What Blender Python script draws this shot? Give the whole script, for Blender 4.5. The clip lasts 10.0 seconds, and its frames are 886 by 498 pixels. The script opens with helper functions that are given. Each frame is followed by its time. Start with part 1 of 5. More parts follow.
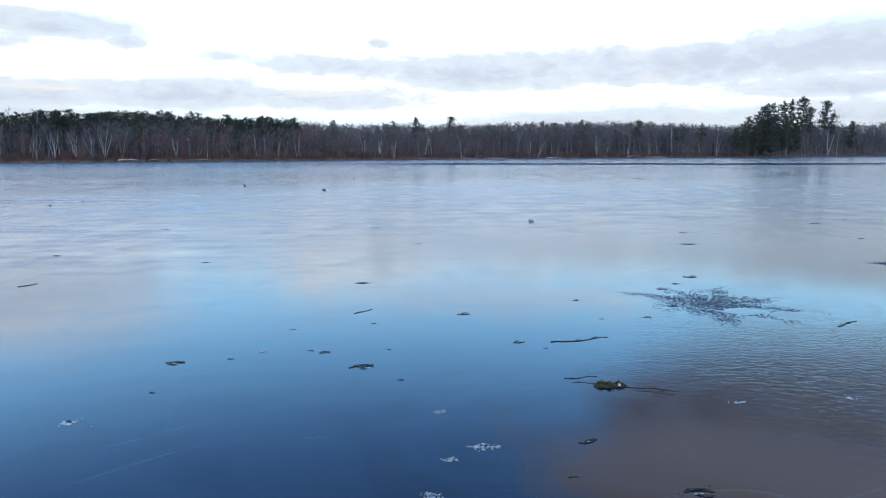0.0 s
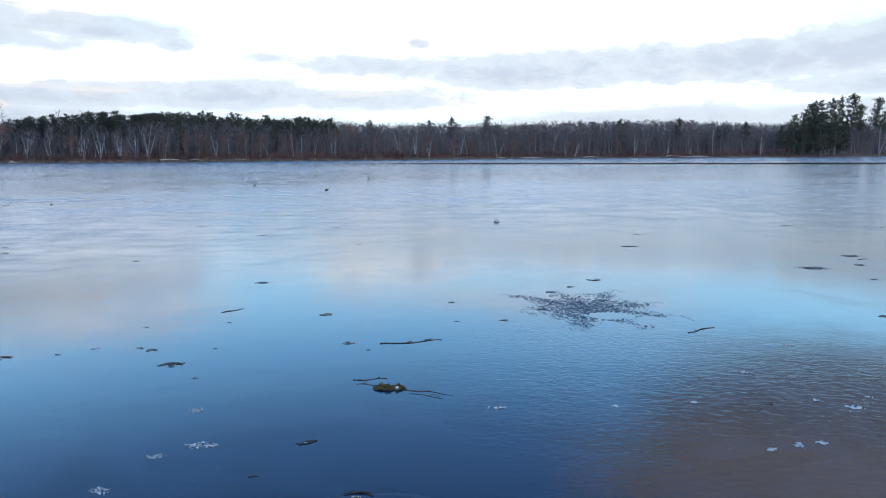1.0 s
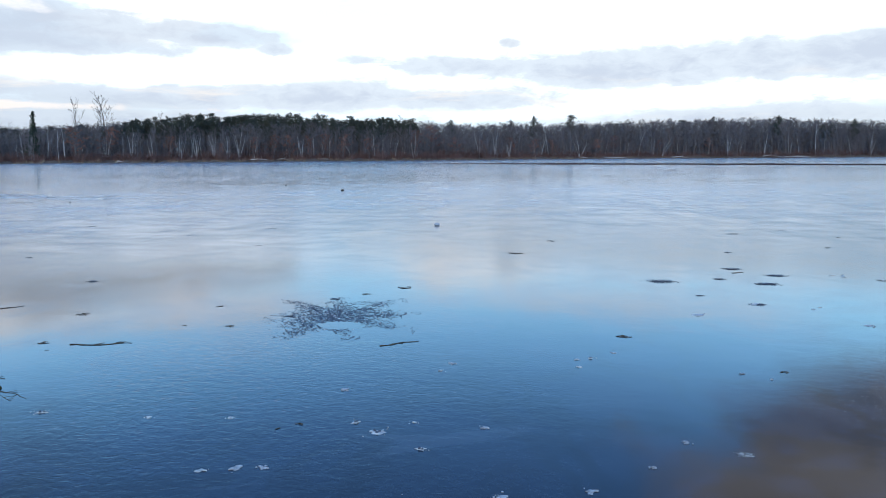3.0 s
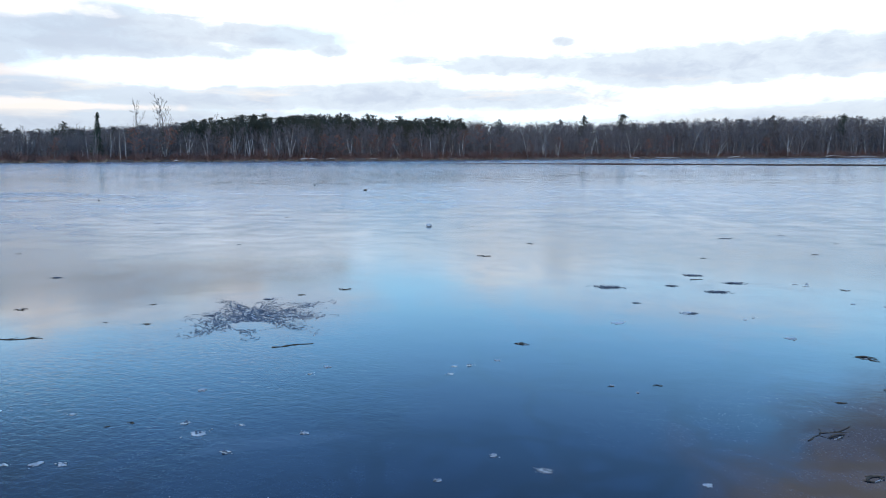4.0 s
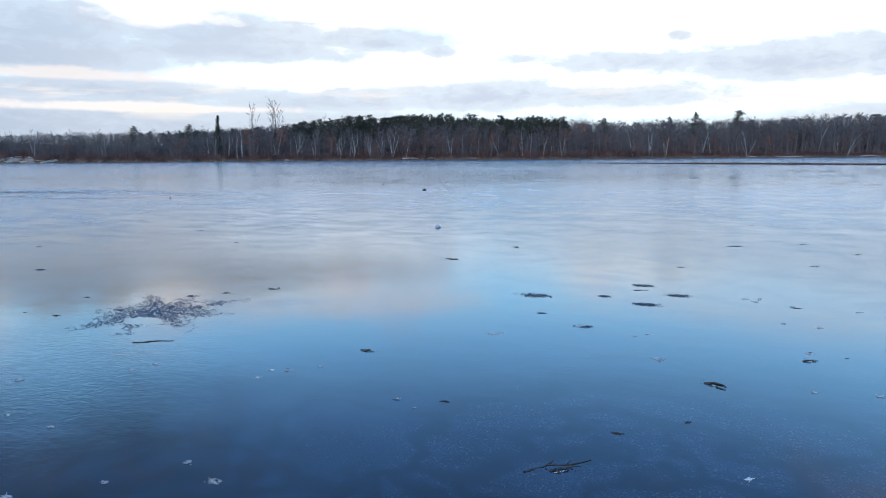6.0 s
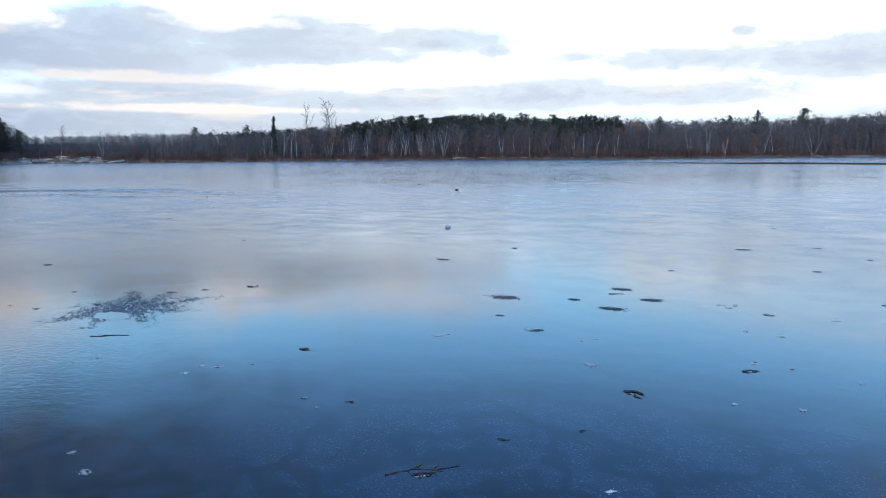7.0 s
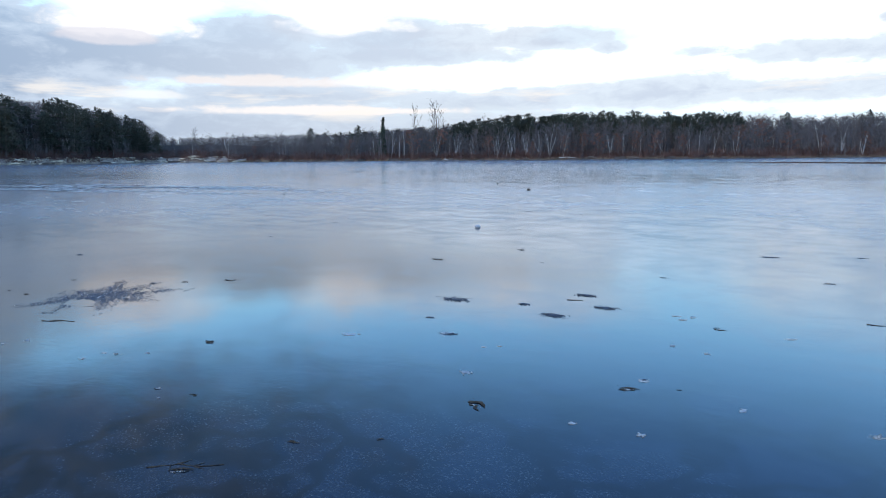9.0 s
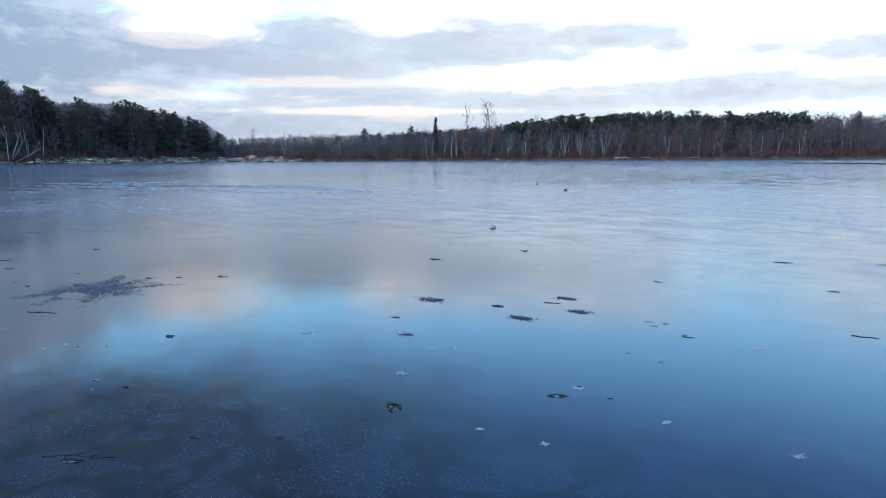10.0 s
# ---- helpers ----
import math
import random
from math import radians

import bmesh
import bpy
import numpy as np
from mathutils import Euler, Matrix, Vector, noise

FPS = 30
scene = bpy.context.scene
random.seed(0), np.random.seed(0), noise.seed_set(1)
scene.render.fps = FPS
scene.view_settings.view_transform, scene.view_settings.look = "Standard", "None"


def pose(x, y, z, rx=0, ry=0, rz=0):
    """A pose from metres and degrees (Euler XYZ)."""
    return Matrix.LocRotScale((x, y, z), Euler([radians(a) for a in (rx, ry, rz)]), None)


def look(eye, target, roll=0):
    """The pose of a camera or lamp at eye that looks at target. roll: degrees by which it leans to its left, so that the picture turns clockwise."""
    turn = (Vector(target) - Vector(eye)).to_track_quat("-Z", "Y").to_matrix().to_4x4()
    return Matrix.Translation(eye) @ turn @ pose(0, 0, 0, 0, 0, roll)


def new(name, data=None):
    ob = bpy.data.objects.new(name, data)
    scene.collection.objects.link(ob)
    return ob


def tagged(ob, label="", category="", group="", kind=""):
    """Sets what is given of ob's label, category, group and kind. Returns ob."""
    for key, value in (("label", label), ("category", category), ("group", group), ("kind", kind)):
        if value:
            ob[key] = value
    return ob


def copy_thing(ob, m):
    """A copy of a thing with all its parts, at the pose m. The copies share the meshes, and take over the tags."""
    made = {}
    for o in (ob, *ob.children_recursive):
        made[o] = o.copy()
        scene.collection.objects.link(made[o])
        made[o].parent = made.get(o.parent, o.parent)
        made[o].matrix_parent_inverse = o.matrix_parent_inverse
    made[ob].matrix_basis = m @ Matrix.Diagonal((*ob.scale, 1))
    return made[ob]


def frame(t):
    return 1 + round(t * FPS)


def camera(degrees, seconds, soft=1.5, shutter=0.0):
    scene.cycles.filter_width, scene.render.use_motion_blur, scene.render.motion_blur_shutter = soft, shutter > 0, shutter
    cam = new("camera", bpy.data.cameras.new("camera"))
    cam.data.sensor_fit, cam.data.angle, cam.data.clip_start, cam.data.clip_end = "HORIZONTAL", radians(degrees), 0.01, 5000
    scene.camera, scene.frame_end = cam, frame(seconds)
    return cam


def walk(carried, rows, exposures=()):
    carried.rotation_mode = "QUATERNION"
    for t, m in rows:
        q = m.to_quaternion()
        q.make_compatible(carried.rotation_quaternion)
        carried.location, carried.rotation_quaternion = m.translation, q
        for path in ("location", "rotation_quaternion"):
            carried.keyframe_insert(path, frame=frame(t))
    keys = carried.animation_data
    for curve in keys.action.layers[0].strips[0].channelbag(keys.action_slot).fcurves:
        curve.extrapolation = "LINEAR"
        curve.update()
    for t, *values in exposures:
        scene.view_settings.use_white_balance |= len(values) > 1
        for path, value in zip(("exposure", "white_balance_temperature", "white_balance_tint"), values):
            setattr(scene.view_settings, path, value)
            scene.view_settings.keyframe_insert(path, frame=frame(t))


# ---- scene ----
# camera: a slow low flight to the right over the ice, turning left
cam = camera(69.49, 10.0, soft=1.0)
PATH = [
    (0.0, look((0.000, 0.000, 1.400), (-0.003, 98.954, -13.023), -0.26)),
    (0.5, look((0.782, -0.020, 1.412), (-2.151, 98.891, -13.006), -0.28)),
    (1.0, look((1.584, 0.010, 1.417), (-4.450, 98.774, -13.047), -0.33)),
    (1.5, look((2.394, 0.093, 1.427), (-6.886, 98.605, -13.039), -0.35)),
    (2.0, look((3.200, 0.217, 1.437), (-9.409, 98.365, -12.986), -0.38)),
    (3.5, look((5.302, 0.620, 1.473), (-17.774, 96.842, -12.979), -0.26)),
    (4.0, look((5.859, 0.790, 1.483), (-21.120, 95.992, -12.960), -0.24)),
    (4.5, look((6.367, 0.979, 1.489), (-24.509, 94.990, -12.952), -0.30)),
    (5.0, look((6.840, 1.174, 1.492), (-27.880, 93.842, -12.905), -0.35)),
    (5.5, look((7.281, 1.381, 1.499), (-31.191, 92.550, -12.925), -0.34)),
    (7.0, look((8.506, 2.011, 1.507), (-40.927, 87.727, -12.956), -0.41)),
    (7.5, look((8.848, 2.254, 1.494), (-44.164, 85.815, -12.905), -0.41)),
    (8.0, look((9.181, 2.503, 1.494), (-47.339, 83.724, -12.945), -0.42)),
    (8.5, look((9.502, 2.761, 1.485), (-50.457, 81.481, -12.937), -0.48)),
    (9.0, look((9.811, 3.031, 1.487), (-53.465, 79.111, -12.938), -0.47)),
    (9.5, look((10.094, 3.315, 1.480), (-56.386, 76.614, -12.934), -0.43)),
    (10.0, look((10.364, 3.611, 1.469), (-59.075, 74.128, -12.870), -0.36)),
]
walk(cam, PATH)

# ---- world: clear winter sky with a veil and banks of stratocumulus ----
SUN_AZ, SUN_EL = -174.0, 20.0          # degrees: bearing (left positive from +y), height

world = bpy.data.worlds.new("sky")
scene.world = world
world.use_nodes = True
WN = world.node_tree
WN.nodes.clear()


def link(tree, a, b):
    tree.links.new(a, b)


class Graph:
    """Small helper that strings shader nodes together."""

    def __init__(self, tree):
        self.t = tree

    def node(self, kind, **props):
        n = self.t.nodes.new(kind)
        for key, value in props.items():
            setattr(n, key, value)
        return n

    def put(self, socket, value):
        if isinstance(value, bpy.types.NodeSocket):
            self.t.links.new(value, socket)
        elif isinstance(value, (tuple, list)) and len(value) == 3 and socket.type == "RGBA":
            socket.default_value = (*value, 1.0)
        else:
            socket.default_value = value

    def math(self, op, a, b=0.0, c=0.0, clamp=False):
        n = self.node("ShaderNodeMath", operation=op, use_clamp=clamp)
        for k, v in enumerate((a, b, c)):
            self.put(n.inputs[k], v)
        return n.outputs[0]

    def add(self, a, b):
        return self.math("ADD", a, b)

    def mul(self, a, b, clamp=False):
        return self.math("MULTIPLY", a, b, clamp=clamp)

    def span(self, v, lo, hi, a=0.0, b=1.0, smooth=True):
        n = self.node("ShaderNodeMapRange", interpolation_type="SMOOTHSTEP" if smooth else "LINEAR")
        for k, x in enumerate((v, lo, hi, a, b)):
            self.put(n.inputs[k], x)
        return n.outputs[0]

    def mix(self, f, a, b, blend="MIX"):
        n = self.node("ShaderNodeMix", data_type="RGBA", blend_type=blend)
        self.put(n.inputs[0], f)
        self.put(n.inputs[6], a)
        self.put(n.inputs[7], b)
        return n.outputs[2]

    def noise(self, vec, scale, detail=4.0, rough=0.55, distortion=0.0):
        n = self.node("ShaderNodeTexNoise")
        self.put(n.inputs["Vector"], vec)
        n.inputs["Scale"].default_value = scale
        n.inputs["Detail"].default_value = detail
        n.inputs["Roughness"].default_value = rough
        n.inputs["Distortion"].default_value = distortion
        return n.outputs[0]

    def xyz(self, x, y, z):
        n = self.node("ShaderNodeCombineXYZ")
        for k, v in enumerate((x, y, z)):
            self.put(n.inputs[k], v)
        return n.outputs[0]

    def ramp(self, v, stops):
        n = self.node("ShaderNodeValToRGB")
        el = n.color_ramp.elements
        while len(el) < len(stops):
            el.new(0.5)
        for e, (p, c) in zip(el, stops):
            e.position, e.color = p, (*c, 1.0)
        self.put(n.inputs[0], v)
        return n.outputs[0]


def sky_nodes():
    g = Graph(WN)
    way = g.node("ShaderNodeTexCoord").outputs["Generated"]
    sep = g.node("ShaderNodeSeparateXYZ")
    g.put(sep.inputs[0], way)
    x, y, z = sep.outputs
    az = g.mul(g.math("ARCTAN2", g.mul(x, -1.0), y), 180 / math.pi)
    el = g.mul(g.math("ARCSINE", z), 180 / math.pi)
    nishita = g.node("ShaderNodeTexSky", sky_type="NISHITA", sun_disc=False)
    nishita.sun_elevation, nishita.sun_rotation = radians(SUN_EL), radians(-SUN_AZ)
    nishita.air_density, nishita.dust_density, nishita.ozone_density = 1.0, 0.6, 2.0
    # depth of the clear blue by height above the horizon
    clear = g.ramp(g.math("DIVIDE", el, 90.0, clamp=True), SKY_STOPS)
    clear = g.mix(1.0, clear, (SKY_GAIN,) * 3, "MULTIPLY")
    clear = g.mix(1.0, clear, g.mix(1.0, nishita.outputs[0], (NISHITA_GAIN,) * 3, "MULTIPLY"), "ADD")

    # cloud texture: flat stretched billows, finer towards the horizon
    flat = g.xyz(g.mul(az, 0.12), g.mul(el, 0.33), 0.0)
    big = g.noise(flat, 0.9, 6.0, 0.55, 0.3)
    streak = g.noise(g.xyz(g.mul(az, 0.07), g.mul(el, 0.50), 4.0), 1.3, 6.0, 0.55, 0.2)
    puff = g.noise(g.xyz(g.mul(az, 0.17), g.mul(el, 0.36), 2.0), 2.6, 6.0, 0.58, 0.4)
    wisp = g.noise(g.xyz(g.mul(az, 0.14), g.mul(el, 0.40), 7.0), 6.0, 4.0, 0.5)
    wob = g.math("SUBTRACT", g.add(g.add(g.mul(big, 1.6), g.mul(wisp, 0.25)), g.add(g.mul(streak, 0.6), g.mul(puff, 1.1))), 1.775)

    def bank(az0, el0, wide, high, soft, ragged=1.0):
        u = g.mul(g.math("SUBTRACT", az, az0), 1.0 / wide)
        v = g.mul(g.math("SUBTRACT", el, el0), 1.0 / high)
        edge = g.span(v, -0.4, 0.5, soft * 0.5, soft * 0.36)   # crisper on the heads than under the base
        v = g.math("MAXIMUM", v, g.mul(v, -1.5))          # flatter below than above
        r = g.math("SQRT", g.add(g.mul(u, u), g.mul(v, v)))
        return g.span(g.math("SUBTRACT", g.mul(wob, ragged), r), g.math("SUBTRACT", -1.0, edge), g.math("ADD", -1.0, edge))

    out = clear
    for az0, el0, wide, high, soft, ragged, colour, most in VEILS:
        f = bank(az0, el0, wide, high, soft, ragged)
        out = g.mix(g.mul(f, most), out, colour)
    # one field of grey cloud: the banks swell it, the noise breaks its edges
    field = None
    for az0, el0, wide, high, weight in BANKS:
        u = g.mul(g.math("SUBTRACT", az, az0), 1.0 / wide)
        v = g.mul(g.math("SUBTRACT", el, el0), 1.0 / high)
        v = g.math("MAXIMUM", v, g.mul(v, -1.25))          # flatter below than above
        r2 = g.add(g.mul(u, u), g.mul(v, v))
        lump = g.mul(g.math("EXPONENT", g.mul(r2, -0.62)), weight)
        field = lump if field is None else g.math("MAXIMUM", field, g.add(lump, g.mul(field, 0.35)))
    curl = g.noise(g.xyz(g.mul(az, 0.30), g.mul(el, 0.85), 11.0), 2.2, 6.0, 0.62, 0.8)
    rough = g.add(g.mul(wob, 0.62), g.mul(g.math("SUBTRACT", curl, 0.5), 0.22))
    thick = g.add(field, rough)
    cover = g.span(thick, 0.12, 0.62)
    depth = g.span(g.add(thick, g.mul(g.math("SUBTRACT", puff, 0.5), 0.8)), 0.55, 1.25)
    pale = g.mix(g.span(az, 20.0, 75.0), (0.74, 0.83, 0.93), (0.60, 0.70, 0.85))
    deep = g.mix(g.span(az, 48.0, 82.0), (0.58, 0.66, 0.79), (0.31, 0.42, 0.60))
    out = g.mix(g.mul(cover, 0.95), out, g.mix(depth, pale, deep))
    for az0, el0, wide, high, soft, ragged, colour, most in HIGH:
        f = bank(az0, el0, wide, high, soft, ragged)
        lit = g.span(puff, 0.35, 0.7)
        tone = g.mix(g.mul(lit, 0.30), colour, (0.98, 0.98, 1.0))
        out = g.mix(g.mul(f, most), out, tone)
    for az0, el0, wide, high, soft, ragged, colour, most in LIT:
        f = bank(az0, el0, wide, high, soft, ragged)
        out = g.mix(g.mul(f, most), out, colour)
    # lit cream edges in the streaks low over the trees
    band = g.mul(g.span(el, 2.2, 4.0), g.span(el, 7.0, 5.2))
    lines = g.mul(g.span(streak, 0.54, 0.68), band)
    out = g.mix(g.mul(lines, 0.75), out, (1.02, 0.97, 0.92))
    back = g.node("ShaderNodeBackground")
    g.put(back.inputs[0], out)
    back.inputs[1].default_value = 1.0
    end = g.node("ShaderNodeOutputWorld")
    WN.links.new(back.outputs[0], end.inputs[0])


# position (height / 90 degrees), colour; scaled by SKY_GAIN
SKY_GAIN, NISHITA_GAIN = 3.6, 0.02
SKY_STOPS = [(0.0, (0.17, 0.20, 0.235)), (0.05, (0.21, 0.245, 0.28)), (0.09, (0.27, 0.35, 0.42)), (0.135, (0.26, 0.54, 0.78)),
             (0.19, (0.19, 0.47, 0.83)), (0.27, (0.095, 0.26, 0.58)), (0.40, (0.06, 0.14, 0.34)), (1.0, (0.07, 0.12, 0.22))]
WHITE, CREAM = (1.90, 2.14, 2.42), (2.3, 2.1, 1.95)
# bearing, height, half width, half height, softness, raggedness, colour, cover
VEILS = [
    (-6, 5.9, 40, 3.9, 0.7, 0.7, WHITE, 0.95),
    (8, 10.0, 6, 1.7, 0.9, 0.9, CREAM, 0.6),
    (-30, 5.9, 16, 3.0, 0.8, 0.9, WHITE, 0.8),
    (31, 6.4, 16, 3.2, 0.8, 0.9, WHITE, 0.9),
    (29, 11.4, 8, 2.4, 1.0, 1.1, (1.65, 1.68, 1.85), 0.35),
    (36, 10.0, 5, 2.2, 0.7, 0.8, CREAM, 0.6),
    (44.0, 11.2, 12.0, 2.0, 1.1, 1.2, CREAM, 0.35),
    (50.5, 11.2, 3.0, 3.0, 1.2, 1.2, CREAM, 0.5),
    (66.5, 10.6, 4.0, 2.4, 0.7, 0.9, (1.25, 1.22, 1.25), 0.9),
]
# clouds in view: bearing, height, half width, half height, weight
BANKS = [
    (8.0, 7.6, 9.0, 1.1, 0.8),
    (-6.0, 6.8, 11.0, 1.6, 1.0),
    (-22.0, 7.2, 11.0, 1.5, 1.0),
    (-34.0, 7.4, 9.0, 1.9, 1.1),
    (-31.0, 5.0, 8.0, 1.1, 0.7),
    (19.0, 8.1, 3.2, 0.5, 0.6),
    (5.5, 9.6, 1.2, 0.55, 0.55),
    (22.3, 5.0, 10.0, 1.3, 1.0),
    (9.0, 4.7, 7.0, 1.2, 0.75),
    (33.0, 4.7, 5.0, 1.0, 0.8),
    (38.5, 4.5, 9.0, 0.9, 0.8),
    (53.0, 5.2, 11.0, 0.9, 0.9),
    (-15.0, 3.0, 14.0, 1.2, 0.75),
    (-32.0, 3.0, 10.0, 1.1, 0.7),
    (60.0, 2.4, 20.0, 1.7, 1.1),
    (38.0, 2.6, 10.0, 1.2, 0.75),
    (30.9, 9.6, 6.0, 1.0, 0.95),
    (25.3, 8.8, 1.6, 0.6, 0.65),
    (44.5, 9.8, 7.6, 1.7, 1.1),
    (43.0, 8.4, 10.0, 0.9, 0.9),
    (56.0, 9.5, 5.0, 1.8, 1.1),
    (60.5, 7.5, 11.0, 1.3, 1.1),
    (76.0, 7.6, 9.0, 4.2, 1.2),
    (90.0, 9.0, 12.0, 7.0, 1.2),
    (66.0, 8.6, 7.0, 1.1, 1.1),
]
# high cloud that only the ice mirrors
HIGH = [
    (33, 12.6, 13, 1.5, 0.8, 0.7, (1.80, 1.92, 2.20), 0.70),
    (48.5, 11.6, 3.2, 2.0, 0.8, 0.7, (2.0, 1.92, 1.95), 0.70),
    (64.5, 12.0, 5.5, 1.8, 0.8, 0.7, (1.85, 1.80, 1.88), 0.65),
    (-3, 12.5, 15, 1.3, 0.9, 0.8, (1.95, 1.90, 2.05), 0.55),
    (-38, 23.0, 24, 14.0, 0.35, 0.25, (0.335, 0.345, 0.405), 0.94),
    (-34, 26.6, 25, 7.0, 0.7, 0.4, (1.05, 1.02, 1.02), 0.90),
    (88, 24, 42, 12.0, 0.9, 0.5, (0.13, 0.26, 0.43), 0.80),
    (88, 20, 26, 6.0, 0.8, 0.6, (0.11, 0.22, 0.38), 0.70),
]
# sunlit heads of cumulus
LIT = [
    (65.6, 10.4, 4.8, 1.3, 0.9, 1.5, (1.30, 1.27, 1.26), 0.95),
    (66.5, 9.2, 3.5, 0.7, 0.6, 0.8, (0.80, 0.80, 0.88), 0.8),
    (47.5, 10.9, 4.0, 0.6, 1.0, 1.6, (1.3, 1.27, 1.26), 0.6),
    (55.0, 6.2, 9.0, 0.42, 1.0, 1.5, (1.0, 0.93, 0.91), 0.75),
    (49.0, 3.9, 12.0, 0.40, 1.0, 1.5, (1.12, 1.04, 1.0), 0.8),
    (64.0, 5.0, 3.0, 0.5, 0.6, 0.8, (1.0, 1.02, 1.04), 0.7),
    (34.0, 6.6, 10.0, 0.8, 0.9, 0.9, WHITE, 0.85),
    (-10.0, 4.9, 8.0, 0.55, 0.6, 0.9, WHITE, 0.85),
]
sky_nodes()

sun_data = bpy.data.lights.new("sun", "SUN")
sun_data.energy, sun_data.angle, sun_data.color = 1.3, radians(2.0), (1.0, 0.92, 0.82)
sun = new("sun", sun_data)
sa, se = radians(SUN_AZ), radians(SUN_EL)
sun_from = Vector((-math.sin(sa) * math.cos(se), math.cos(sa) * math.cos(se), math.sin(se)))
sun.matrix_world = look(sun_from * 500, (0, 0, 0))
scene.view_settings.exposure = 0.0

# ---- materials ----
def material(name):
    mat = bpy.data.materials.new(name)
    mat.use_nodes = True
    tree = mat.node_tree
    tree.nodes.clear()
    g = Graph(tree)
    bsdf = g.node("ShaderNodeBsdfPrincipled")
    end = g.node("ShaderNodeOutputMaterial")
    tree.links.new(bsdf.outputs[0], end.inputs[0])
    return mat, g, bsdf


def place(g):
    return g.node("ShaderNodeTexCoord").outputs["Object"]


def bump(g, bsdf, height, strength, distance):
    b = g.node("ShaderNodeBump")
    b.inputs["Strength"].default_value = strength
    b.inputs["Distance"].default_value = distance
    g.put(b.inputs["Height"], height)
    g.put(bsdf.inputs["Normal"], b.outputs[0])


def plain(name, dark, light, scale, rough=0.8, fine=0.0, relief=0.3, depth=0.01, vary=0.0, gloss=0.4):
    """A surface of two tones, mixed by noise at two scales, with relief; vary: shifts from thing to thing."""
    mat, g, bsdf = material(name)
    at = g.node("ShaderNodeNewGeometry").outputs["Position"]
    n = g.add(g.mul(g.noise(at, scale, 5.0), 0.65), g.mul(g.noise(at, fine or scale * 7.3, 3.0), 0.35))
    f = g.span(n, 0.32, 0.68)
    if vary:
        r = g.node("ShaderNodeObjectInfo").outputs["Random"]
        f = g.math("ADD", f, g.mul(g.math("SUBTRACT", r, 0.5), vary), clamp=True)
    g.put(bsdf.inputs["Base Color"], g.mix(f, dark, light))
    bsdf.inputs["Roughness"].default_value = rough
    bsdf.inputs["Specular IOR Level"].default_value = gloss
    if relief:
        bump(g, bsdf, n, relief, depth)
    return mat


def near_bay(g, x, y):
    """Distance, as a share, from the middle of the patch of grainy frosted ice."""
    u, v = g.mul(g.add(x, -8.1), 0.42), g.mul(g.add(y, -4.7), 0.75)
    return g.math("SQRT", g.add(g.mul(u, u), g.mul(v, v)))


